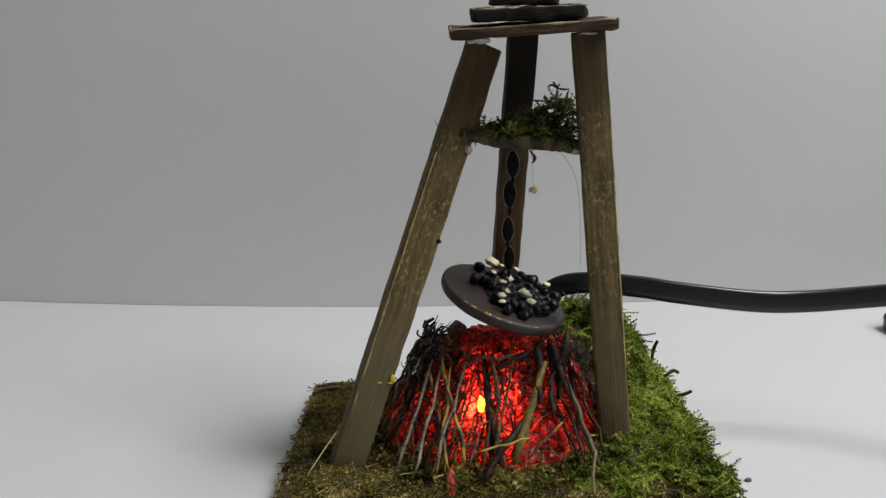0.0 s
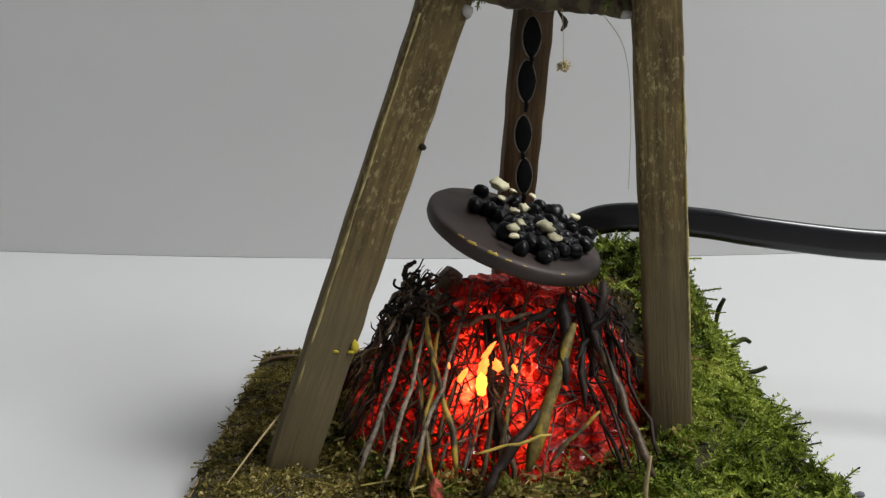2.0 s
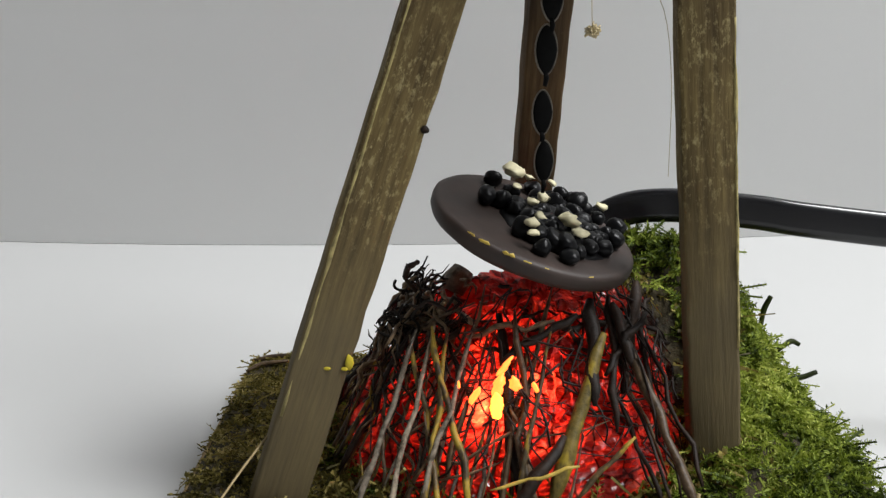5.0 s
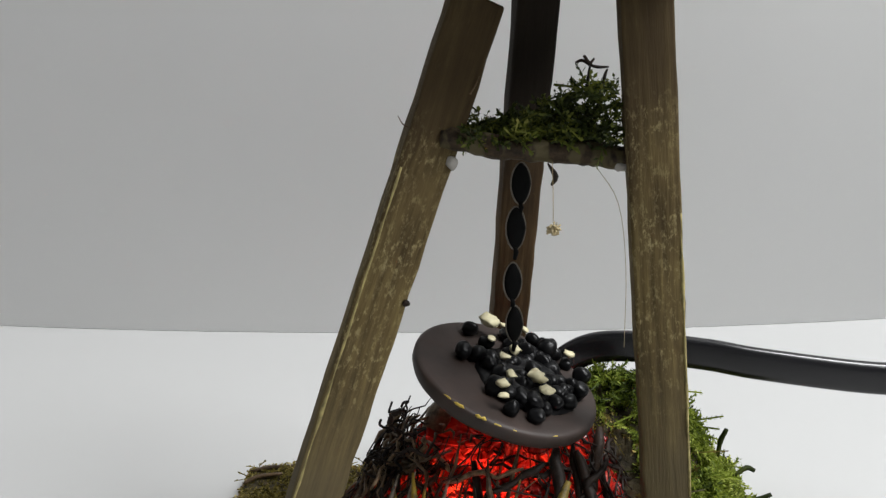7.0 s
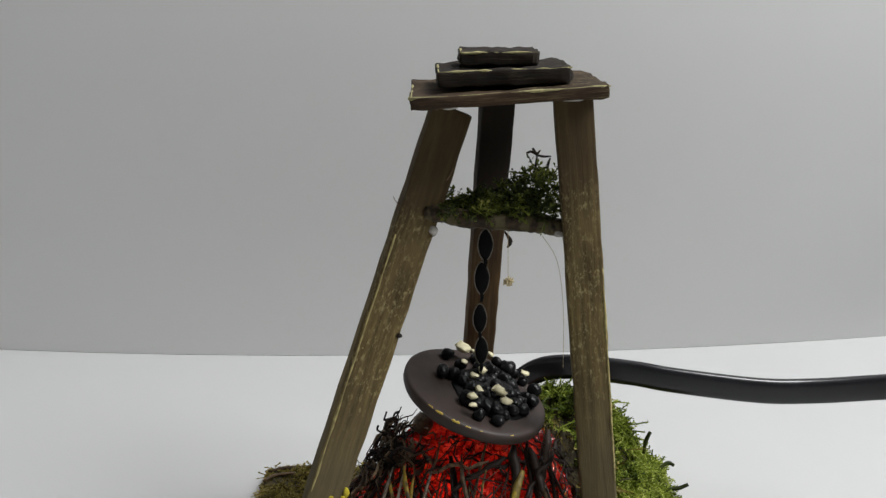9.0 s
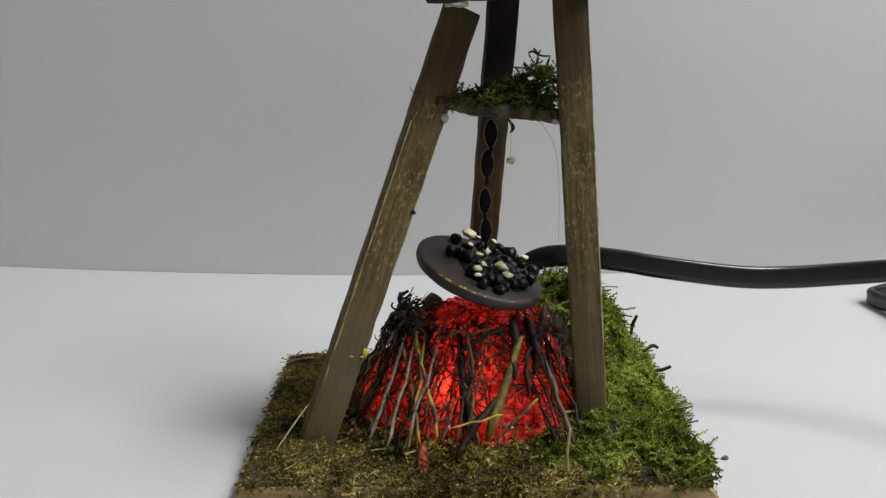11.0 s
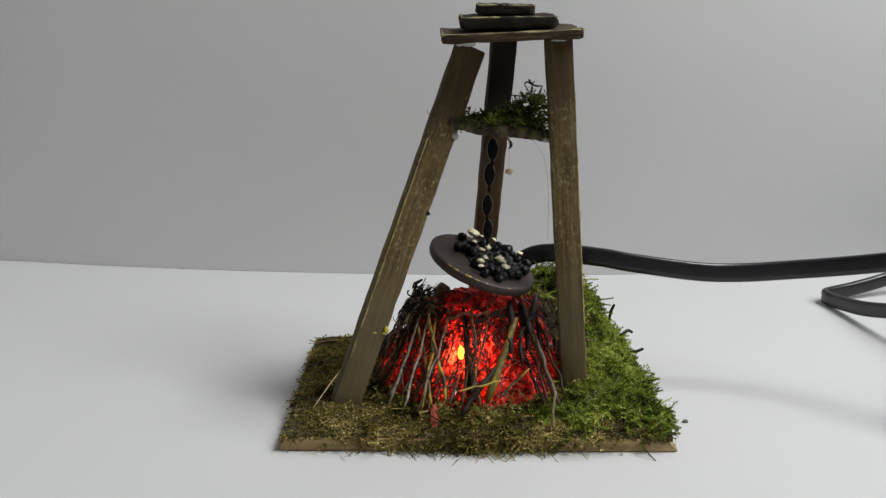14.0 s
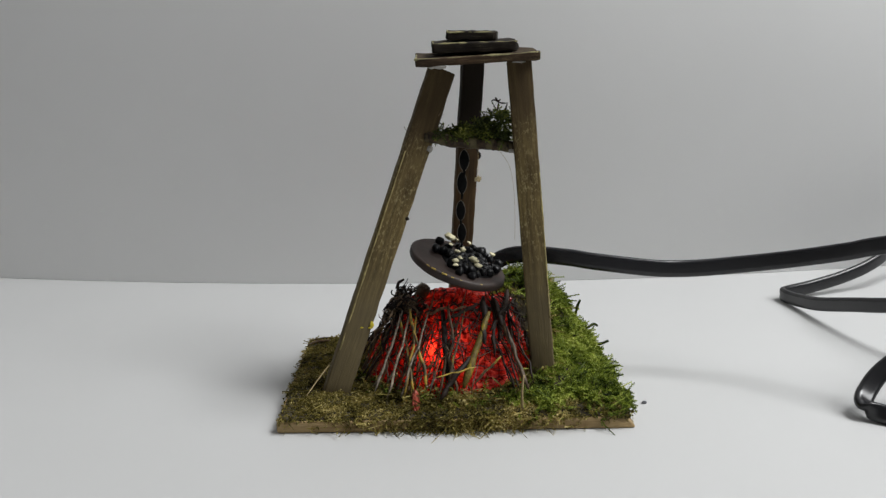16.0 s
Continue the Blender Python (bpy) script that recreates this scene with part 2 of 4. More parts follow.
def glowing(name, colour, strength):
    m, nt, bsdf = material(name)
    bsdf.inputs["Base Color"].default_value = (*colour, 1)
    bsdf.inputs["Emission Color"].default_value = (*colour, 1)
    bsdf.inputs["Emission Strength"].default_value = strength
    return m


LED_GLOW = glowing("led_glow", (1.0, 0.30, 0.03), 2.9)
TIP_GLOW = glowing("tip_glow", (1.0, 0.17, 0.025), 2.1)
BULB_GLOW = glowing("bulb_glow", (1.0, 0.34, 0.16), 190)


def plain(name, colour, rough=0.5, metal=0.0, vary=0.15, scale=300, relief=0.0002):
    m, nt, bsdf = material(name)
    n = noise_tex(nt, coords(nt), scale, 4)
    low = tuple(c * (1 - vary) for c in colour)
    high = tuple(min(1, c * (1 + vary)) for c in colour)
    nt.links.new(ramp(nt, n, (0.3, low), (0.7, high)), bsdf.inputs["Base Color"])
    bsdf.inputs["Roughness"].default_value = rough
    bsdf.inputs["Metallic"].default_value = metal
    if relief:
        bump(nt, bsdf, n, relief, 0.4)
    return m


PAN_BROWN = plain("brown_pan", (0.026, 0.0145, 0.0105), 0.6, 0.0, 0.4, 140)
BEAD = plain("black_bead", (0.004, 0.004, 0.0045), 0.3, 0.0, 0.2, 300, 0)
CREAM = plain("cream_stone", (0.58, 0.53, 0.34), 0.5, 0.0, 0.2, 500)
LIT_LICHEN = plain("lit_lichen", (0.30, 0.27, 0.13), 0.9, 0.0, 0.4, 900)
PALE_STREAK = plain("pale_streak_wood", (0.30, 0.25, 0.10), 0.8, 0.0, 0.45, 700)
GOLD = plain("gold_paint", (0.42, 0.30, 0.05), 0.4, 0.2, 0.3, 900)
YELLOW_PAINT = plain("yellow_paint", (0.50, 0.40, 0.02), 0.6, 0.0, 0.2, 900)
IRON = plain("black_iron", (0.004, 0.004, 0.004), 0.75, 0.0, 0.3, 700)
IRON.node_tree.nodes["Principled BSDF"].inputs["Specular IOR Level"].default_value = 0.1
BEAD.node_tree.nodes["Principled BSDF"].inputs["Specular IOR Level"].default_value = 0.16
STEEL = plain("dull_steel", (0.15, 0.135, 0.11), 0.4, 0.9, 0.3, 900)
RUBBER = plain("black_cable", (0.010, 0.010, 0.0115), 0.24, 0.0, 0.15, 60, 0.00005)
TABLE = plain("white_table", (0.48, 0.48, 0.475), 0.8, 0.0, 0.012, 14, 0.00003)
PAPER = plain("grey_paper", (0.86, 0.86, 0.855), 0.85, 0.0, 0.012, 9, 0.00004)
ROOM_PAINT = plain("room_paint", (0.55, 0.55, 0.55), 0.9, 0.0, 0.03, 2, 0.0002)
FLOOR_MAT = plain("floor_cover", (0.25, 0.22, 0.19), 0.6, 0.0, 0.15, 5, 0.0003)
FLUFF = plain("pale_fluff", (0.40, 0.33, 0.19), 0.9, 0.0, 0.35, 900)
FILM_END = plain("dull_red_film", (0.33, 0.062, 0.035), 0.4, 0.0, 0.6, 420, 0.0008)
CRUMB = plain("grey_crumb", (0.10, 0.10, 0.11), 0.8, 0.0, 0.3, 900)


def clear_glue():
    m, nt, bsdf = material("clear_glue")
    bsdf.inputs["Base Color"].default_value = (0.85, 0.82, 0.76, 1)
    bsdf.inputs["Roughness"].default_value = 0.18
    bsdf.inputs["Transmission Weight"].default_value = 0.6
    bsdf.inputs["IOR"].default_value = 1.45
    return m


GLUE = clear_glue()


# ---- the room, the table and the paper behind ----
def slab(name, x0, x1, y0, y1, z0, z1, mat, label, category):
    bm = bmesh.new()
    bmesh.ops.create_cube(bm, size=1.0)
    bmesh.ops.scale(bm, vec=(x1 - x0, y1 - y0, z1 - z0), verts=bm.verts)
    bmesh.ops.translate(bm, vec=((x0 + x1) / 2, (y0 + y1) / 2, (z0 + z1) / 2), verts=bm.verts)
    return tagged(finish(name, bm, mat, None, "", False), label, category, kind="structure")


def room():
    slab("floor", -1600, 1600, -2200, 1000, -780, -740, FLOOR_MAT, "plain brownish floor of the room", "floor")
    slab("ceiling", -1600, 1600, -2200, 1000, 1760, 1800, ROOM_PAINT, "plain white painted ceiling of the room", "ceiling")
    slab("wall_north", -1600, 1600, 1000, 1040, -740, 1760, ROOM_PAINT, "plain off-white painted wall", "wall")
    slab("wall_south", -1600, 1600, -2240, -2200, -740, 1760, ROOM_PAINT, "plain off-white painted wall", "wall")
    slab("wall_east", 1600, 1640, -2200, 1000, -740, 1760, ROOM_PAINT, "plain off-white painted wall", "wall")
    slab("wall_west", -1640, -1600, -2200, 1000, -740, 1760, ROOM_PAINT, "plain off-white painted wall", "wall")


def table():
    root = tagged(empty("table"), "white smooth table top under the model", "table")
    bm = worn_box(1500, 1000, 25, 3, (1, 1, 1), 0)
    top = part("tabletop", bm, TABLE, root, "smooth white tabletop")
    top.location = (0, 0.05, -0.025)
    for x in (-680, 680):
        for y in (-390, 490):
            leg = part("leg", worn_box(50, 50, 715, 3, (1, 1, 1), 0), ROOM_PAINT, root)
            leg.location = (x * MM, y * MM, -0.74)


def paper_backdrop():
    bm = bmesh.new()
    rows = []
    for z, lean in ((0.15, 0), (200, 2), (420, 6), (640, 12)):
        rows.append([[bm.verts.new((x, 160.2 + 0.00045 * x * x + lean + k, z)) for x in range(-640, 641, 20)] for k in (0, 0.5)])
    for r0, r1 in zip(rows, rows[1:]):
        for k in (0, 1):
            for i in range(len(r0[k]) - 1):
                bm.faces.new((r0[k][i], r0[k][i + 1], r1[k][i + 1], r1[k][i]))
    for r in (rows[0], rows[-1]):
        for i in range(len(r[0]) - 1):
            bm.faces.new((r[0][i], r[0][i + 1], r[1][i + 1], r[1][i]))
    tagged(finish("backdrop", bm, PAPER), "large sheet of light grey paper bowed behind the model", "paper backdrop", kind="structure")


room()
table()
paper_backdrop()


# ---- the base of the model ----
def base_board():
    root = worn_box(101, 71.5, 3.3, 0.5, (16, 10, 1), 0.25, 3)
    for v in root.verts:
        if v.co.x > 47 and v.co.y < -32 and v.co.z > 1.5:
            v.co += V(-2.2, 2.0, -0.2)
    ob = finish("base_board", root, BASE_WOOD)
    ob.location = (0.2 * MM, 36.0 * MM, 0.0002)
    tagged(ob, "thin light wooden base board with a chipped corner on the table", "wooden board")


base_board()


def ground_height(x, y):
    h = 4.6 + 1.0 * noise.noise(V(x * 0.12, y * 0.12, 2)) + 0.5 * noise.noise(V(x * 0.4, y * 0.4, 5))
    k = min(1, max(0, (x - 21) / 11))
    k = k * k * (3 - 2 * k)
    middle = 46 + 4 * k
    depth = 19.0 if y > middle else 13.0 + 6.0 * k
    r = math.hypot((x - 24) / (16.8 if x > 24 else 12.5), (y - middle) / depth)
    h += 27.5 * math.exp(-(r ** (2.6 if x > 24 else 2.6 + 2.4 * min(1, (24 - x) / 6))))
    h += 2.6 * math.exp(-(r ** 2)) * noise.noise(V(x * 0.16, y * 0.16, 4))
    r = math.hypot((x - 36) / 14, (y - 20) / 15)
    h += 3.2 * math.exp(-(r ** 2.4))
    edge = min(x + 50, 50.5 - x, y, 71.5 - y)
    return 3.35 + (h - 3.35) * min(1, max(0, edge / 3.5)) ** 0.6


def soil_bed():
    bm = bmesh.new()
    grid = [[bm.verts.new((x, y, ground_height(x, y))) for x in np.linspace(-49.6, 49.4, 70)] for y in np.linspace(0.8, 71.2, 54)]
    for r0, r1 in zip(grid, grid[1:]):
        for i in range(len(r0) - 1):
            bm.faces.new((r0[i], r0[i + 1], r1[i + 1], r1[i]))
    edge = [e for e in bm.edges if e.is_boundary]
    ret = bmesh.ops.extrude_edge_only(bm, edges=edge)
    for v in ret["geom"]:
        if isinstance(v, bmesh.types.BMVert):
            v.co.z = 2.8
    tagged(finish("soil_bed", bm, SOIL), "dark brown peaty soil layer glued on the board", "soil", kind="stuff")


soil_bed()

# ---- the fire ----
AXIS = V(0, 37, 0)


def fire_surface(theta, z, out=0.0):
    """A point on the steep heap of the fire; theta 0 faces +x, -90 degrees the front."""
    k = min(1, max(0, (z - 4) / 29.0))
    q = k ** 1.3
    rx = 29.5 - 14.2 * q + out
    ry = 28 - 15.5 * k ** 1.1 + out
    return V(AXIS.x - 1 + 2.6 * q + rx * math.cos(theta), AXIS.y + 2 * k + ry * math.sin(theta), z)


def campfire():
    root = tagged(empty("campfire", 0, 37, 4), "heaped twig campfire with glowing red film inside on mossy ground", "campfire")
    shift = V(0, -37, -4)

    bm = bmesh.new()
    rings = []
    for z in np.linspace(3.5, 28.0, 60):
        ring = []
        for k in range(150):
            t = 2 * math.pi * k / 150
            k2 = max(0, (z - 4) / 29.0)
            q = k2 ** 1.3
            p = V(AXIS.x - 1 + 4.8 * q + (28.2 - 15.6 * q) * math.cos(t), AXIS.y + 2 * k2 + (26.4 - 15.8 * k2 ** 1.1) * math.sin(t), z)
            fold = 2.0 * noise.noise(V(p.x * 0.17, p.y * 0.17, z * 0.10)) + 1.5 * abs(noise.noise(V(p.x * 0.45, p.y * 0.45, z * 0.22))) - 1.9 * abs(noise.noise(V(p.x * 0.7, p.y * 0.7, z * 0.55))) - 1.0 * abs(noise.noise(V(p.x * 1.3, p.y * 1.3, z * 1.0 + 9))) - 0.4
            p += (p - V(AXIS.x, AXIS.y, z)).normalized() * fold
            ring.append(bm.verts.new(p + shift))
        rings.append(ring)
    for r0, r1 in zip(rings, rings[1:]):
        for k in range(150):
            bm.faces.new((r0[k], r0[(k + 1) % 150], r1[(k + 1) % 150], r1[k]))
    centre = V(5, 39, 27.8) + shift
    for j in range(1, 10):
        ring = []
        for v in rings[59]:
            p = v.co.lerp(centre, j / 9.5)
            p.z += 2.2 * noise.noise(V(p.x * 0.3, p.y * 0.3, 3)) - 2.4 * abs(noise.noise(V(p.x * 0.6, p.y * 0.6, 8))) + 0.5
            ring.append(bm.verts.new(p))
        rings.append(ring)
    for r0, r1 in zip(rings[59:], rings[60:]):
        for k in range(150):
            bm.faces.new((r0[k], r0[(k + 1) % 150], r1[(k + 1) % 150], r1[k]))
    bm.faces.new(rings[-1])
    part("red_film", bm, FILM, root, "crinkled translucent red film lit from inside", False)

    # loose ends of the film that come out through the moss at the foot
    for x, y, z, w, h, d, turn in ((-11.2, 5.4, 7.0, 1.1, 3.3, 0.35, 8), (13.0, 10.2, 5.2, 1.9, 0.9, 1.0, 12)):
        bm = bmesh.new()
        bmesh.ops.create_icosphere(bm, subdivisions=3, radius=1.0)
        c, e = math.cos(radians(turn)), math.sin(radians(turn))
        for v in bm.verts:
            p = V(v.co.x * w, v.co.y * d, v.co.z * h) + noise.noise_vector(v.co * 1.7 + V(x, y, z)) * 0.55
            v.co = V(p.x * c - p.z * e * 0.4, p.y + 0.25 * p.z, p.z + p.x * e) + V(x, y, z) + shift
        part("film_end", bm, FILM_END, root, "crumpled loose end of the red film", False)

    def twig(a, b, r0, r1, mat, label="", bend=1.2, sides=7, steps=7, tip=0.45):
        d = b - a
        s, u = frame_axes(d)
        ph = rng.random() * 9
        pts = []
        for i in range(steps + 1):
            t = i / steps
            w = math.sin(math.pi * t)
            pts.append(a + d * t + (s * noise.noise(V(t * 3.6, ph, 0)) + u * noise.noise(V(t * 3.6, ph, 7))) * bend * 1.5 * (0.3 + w) + shift)
        radii = [(r0 + (r1 - r0) * i / steps) * (tip if i in (0, steps) else 1) * (1 + 0.45 * noise.noise(V(i * 0.9, ph, 3))) for i in range(steps + 1)]
        return part("twig", tube(bmesh.new(), pts, radii, sides, 1.0, None, 0.15), mat, root, label)

    # the sticks that can be told apart
    twig(V(14.5, 25, 26), V(21.3, 7, 9.5), 0.8, 0.65, BARK_BROWN, "dark brown branch leaning on the fire", 1.1)
    twig(V(17.2, 33, 32), V(13.8, 22.5, 19), 1.05, 0.8, BARK, "", 0.9)
    twig(V(12.5, 27, 31), V(16.0, 21, 21.5), 0.9, 0.7, BARK, "", 0.6)
    twig(V(17.5, 27, 29.5), V(11.0, 21, 22.5), 0.6, 0.5, BARK, "", 0.8)
    twig(V(-3.5, 26, 30), V(-1.0, 12, 8), 0.85, 0.75, BARK, "", 0.7)
    twig(V(7.5, 25, 30), V(-3.5, 21, 25), 0.7, 0.5, BARK, "", 0.8)
    twig(V(11.0, 23.0, 28.0), V(2.6, 10, 9.0), 0.9, 1.1, BARK_OLIVE, "stout olive stick with yellow paint streaks", 0.4, 9)
    twig(V(4.6, 14.5, 17), V(-4.2, 6, 7), 0.9, 0.8, BARK, "", 0.5)
    twig(V(13.8, 13, 17.5), V(5.8, 9.5, 10.5), 0.4, 0.35, BARK_YELLOW, "", 0.5)
    twig(V(-13, 25, 28.54), V(-8.0, 8.5, 8.5), 0.4, 0.6, BARK_YELLOW, "", 0.9)
    twig(V(-15, 26, 27.8), V(-23, 11, 8), 0.3, 0.5, BARK_GREY, "thin pale grey twig", 0.6)
    twig(V(-12.5, 25.5, 28.6), V(-19.5, 9, 7), 0.28, 0.45, BARK_GREY, "thin pale grey twig", 0.6)
    twig(V(-10.5, 25, 28.34), V(-14.5, 8.5, 7), 0.3, 0.5, BARK_YELLOW, "", 0.7)
    twig(V(-7, 24.5, 28.9), V(-15.8, 8.5, 7), 0.3, 0.45, BARK_GREY, "", 0.8)
    twig(V(-16, 26.5, 26.68), V(-11.5, 9, 7), 0.35, 0.4, BARK_YELLOW, "", 1.1)
    twig(V(4, 23.5, 29), V(-2.2, 8, 7.5), 0.3, 0.42, BARK_YELLOW, "", 0.8)
    twig(V(-8.2, 43, 31.0), V(-13.5, 37, 22), 2.0, 1.6, BARK_TAN, "stubby brown stick end on top of the heap", 0.2, 10, 7, 0.88)
    twig(V(-11.5, 35, 25.5), V(-16.9, 32, 33.4), 0.45, 0.4, BARK, "", 0.5)
    twig(V(-16.9, 32, 33.2), V(-16.2, 31.5, 35.5), 0.45, 0.45, BARK, "", 0.1)
    twig(V(-16.3, 31.5, 35.3), V(-14.6, 31, 36.3), 0.45, 0.35, BARK, "", 0.1)
    twig(V(6, 9, 15.6), V(-5.5, 7.6, 13.2), 0.3, 0.2, YELLOW_STRAW, "thin yellow straw lying across the fire", 0.3)
    twig(V(9.5, 27, 31.5), V(9.0, 17, 20), 1.1, 0.8, BARK, "thick dark stick under the pan", 0.6)
    twig(V(12.5, 29, 31.5), V(12.2, 17, 16), 0.6, 0.5, BARK, "", 0.7)
    twig(V(17.0, 31, 30), V(18.5, 19, 14), 0.45, 0.4, BARK, "", 0.6)
    for i in range(5):
        x = rng.uniform(16, 25)
        a = V(x, 8.5 + 0.55 * (x - 15) + rng.uniform(0, 3), rng.uniform(6, 9))
        b = V(x - rng.uniform(2, 8), a.y + rng.uniform(9, 14), rng.uniform(20, 29))
        r = rng.uniform(0.2, 0.4)
        twig(a, b, r, r * 0.8, BARK, "", rng.uniform(0.6, 1.6), 6, 7)
    # dark bits that lie over the top
    for i in range(20):
        a = V(rng.uniform(-13, 2), rng.uniform(24, 36), rng.uniform(25, 31))
        b = a + V(rng.uniform(-8, 8), rng.uniform(-3, 6), rng.uniform(-3, 2.5))
        r = rng.uniform(0.22, 0.6)
        twig(a, b, r, r * 0.7, rng.choice((BARK, BARK_BROWN, BARK_BROWN)), "", 1.5, 6, 6)
    # the rest of the heap
    for i in range(34):
        th = math.radians(rng.uniform(-205, 25))
        z0 = rng.uniform(4.5, 8.5)
        z1 = rng.uniform(17, 34.5)
        a = fire_surface(th, z0, rng.uniform(0.0, 1.5))
        b = fire_surface(th + rng.uniform(-0.33, 0.33), z1, rng.uniform(-0.8, 0.8))
        r = rng.choice((0.16, 0.2, 0.26, 0.32, 0.42, 0.6))
        if th > math.radians(-75):
            if rng.random() < 0.5:
                continue
            r *= 0.7
        twig(a, b, r, r * 0.7, rng.choice((BARK, BARK, BARK_BROWN, BARK_BROWN, BARK_YELLOW)), "", rng.uniform(0.5, 1.6), 5, 7)
    for i in range(24):
        th = math.radians(rng.uniform(-218, -112))
        z1 = rng.uniform(16, 30.5)
        a = fire_surface(th, z1 - rng.uniform(7, 15), rng.uniform(0, 1.6))
        b = fire_surface(th + rng.uniform(-0.9, 1.1), z1, rng.uniform(-1, 1.2))
        r = rng.choice((0.16, 0.2, 0.25, 0.32))
        twig(a, b, r, r * 0.6, rng.choice((BARK, BARK_BROWN, BARK_BROWN)), "", 2.2, 5, 7)

    for i in range(14):
        x = -25 + 23 * (i + rng.random()) / 14
        a = V(x, 12 - 0.1 * (x + 12) + rng.uniform(-1.5, 1.5) + 0.012 * (x + 4) ** 2, rng.uniform(5, 7))
        b = V(x * 0.55 + rng.uniform(-1, 4), a.y + rng.uniform(12, 15), rng.uniform(23, 28.5))
        r = rng.uniform(0.22, 0.38)
        twig(a, b, r, r * 0.8, (BARK_GREY, BARK_YELLOW, BARK_GREY, BARK_BROWN)[i % 4], "", rng.uniform(0.5, 1.1), 6, 8)
    for i in range(44):
        th = math.radians(rng.uniform(-215, -108) if i % 4 else rng.uniform(-75, 10))
        a = fire_surface(th, rng.uniform(21, 29), rng.uniform(0, 1.2))
        b = fire_surface(th + rng.uniform(-0.9, 0.9), rng.uniform(27, 31.5), rng.uniform(-5, 0.5))
        r = rng.choice((0.2, 0.28, 0.36, 0.5))
        twig(a, b, r, r * 0.7, BARK_TAN if i % 4 and i % 3 else BARK, "", 1.2, 5, 6)

    # the brown tangle on the shoulder of the heap
    for i in range(30):
        t = rng.random()
        b = V(-22.5 + 11.5 * t + rng.uniform(-1, 1), rng.uniform(29, 37), 25.0 + 7.5 * t + rng.uniform(-1.6, 0.6))
        a = b + V(rng.uniform(-5, 3.5), rng.uniform(-6, -1), rng.uniform(-13, -4))
        r = rng.choice((0.18, 0.24, 0.32, 0.42, 0.55))
        twig(a, b, r, r * 0.7, (BARK_TAN, BARK_BROWN, BARK_TAN)[i % 3], "", 1.3, 6, 8)
    for i in range(12):
        t = rng.random()
        a = V(-22.0 + 9.0 * t, rng.uniform(30, 35), 25.5 + 6.5 * t)
        b = a + V(rng.uniform(2, 5), rng.uniform(-2, 2), rng.uniform(0.2, 2.6))
        twig(a, b, 0.2, 0.14, BARK, "", 1.4, 5, 7)

    # fine root fibres
    bm = bmesh.new()
    for i in range(120):
        th = math.radians(rng.uniform(-200, 20))
        z0 = rng.uniform(9, 26)
        dth, dz = rng.uniform(-0.5, 0.5), rng.uniform(3, 15)
        ph = rng.random() * 50
        out = rng.uniform(-0.8, 0.8)
        pts = []
        for k in range(9):
            t = k / 8
            z = min(33.5, z0 + dz * t + 2.0 * noise.noise(V(t * 2, ph, 1)))
            pts.append(fire_surface(th + dth * t + 0.25 * noise.noise(V(t * 3, ph, 4)), z, out + 1.5 * noise.noise(V(t * 2, ph, 8))) + shift)
        tube(bm, pts, [rng.uniform(0.08, 0.2)] * 9, 4)
    # fibres that cross in front of the light
    for x0, z0, x1, z1 in ((-7.5, 13.0, 1.5, 25.5), (-1.2, 12.0, -4.6, 26.5), (1.8, 13.5, -6.5, 23.0), (-9.0, 22.0, 3.0, 20.5), (3.0, 15.0, 0.0, 27.0), (-6.0, 17.5, 4.5, 24.5), (-3.2, 20.4, 2.8, 17.6)):
        ph = rng.random() * 50
        pts = []
        for k in range(9):
            t = k / 8
            z = z0 + (z1 - z0) * t
            front = AXIS.y + 2 * (z - 4) / 29 - (26.4 - 15.8 * ((z - 4) / 29) ** 1.1)
            pts.append(V(x0 + (x1 - x0) * t + 0.9 * noise.noise(V(t * 3, ph, 2)), front - 1.9 + 0.4 * noise.noise(V(t * 3, ph, 5)), z) + shift)
        tube(bm, pts, [rng.uniform(0.1, 0.2)] * 9, 5)
    # curls that stick out over the left shoulder and under the pan
    for i in range(15):
        a = fire_surface(math.radians(rng.uniform(-225, -120)), rng.uniform(21, 29.5), 0)
        ph = rng.random() * 50
        pts = [a + V(rng.uniform(-0.2, 0.2), 0, 0) + V(3.4 * noise.noise(V(t * 0.35, ph, 0)), 2 * noise.noise(V(t * 0.3, ph, 3)), 0.75 * t + 1.6 * noise.noise(V(t * 0.4, ph, 6))) + shift for t in range(6)]
        tube(bm, smooth_path(pts, 3), [rng.uniform(0.14, 0.27)] * 16, 5)
    fibres = part("root_tangle", bm, ROOT, root, "tangle of fine dark root fibres")
    tagged(fibres, kind="stuff")

    # the small lamp that flickers among the sticks: a bulb behind the film, and glowing patches added in front for its
    # light through the gaps
    def glow_patch(name, pieces, mat, label):
        bm = bmesh.new()
        for x, z, rx, rz, lean in pieces:
            ret = bmesh.ops.create_icosphere(bm, subdivisions=3, radius=1.0)
            for v in ret["verts"]:
                w = 1 - 0.3 * v.co.z
                v.co = V(v.co.x * rx * w, v.co.y * 0.45, v.co.z * rz)
                v.co += noise.noise_vector(v.co * 1.6 + V(x, 0, z)) * 0.55 * min(1, rx)
                v.co = V(v.co.x + x + lean * v.co.z, v.co.y + 0.28 * (v.co.z + z), v.co.z + z)
        return part(name, bm, mat, root, label)

    flame = glow_patch("flame", [(0.1, 0.0, 0.85, 1.75, 0.05)], LED_GLOW, "flickering yellow-orange light among the sticks")
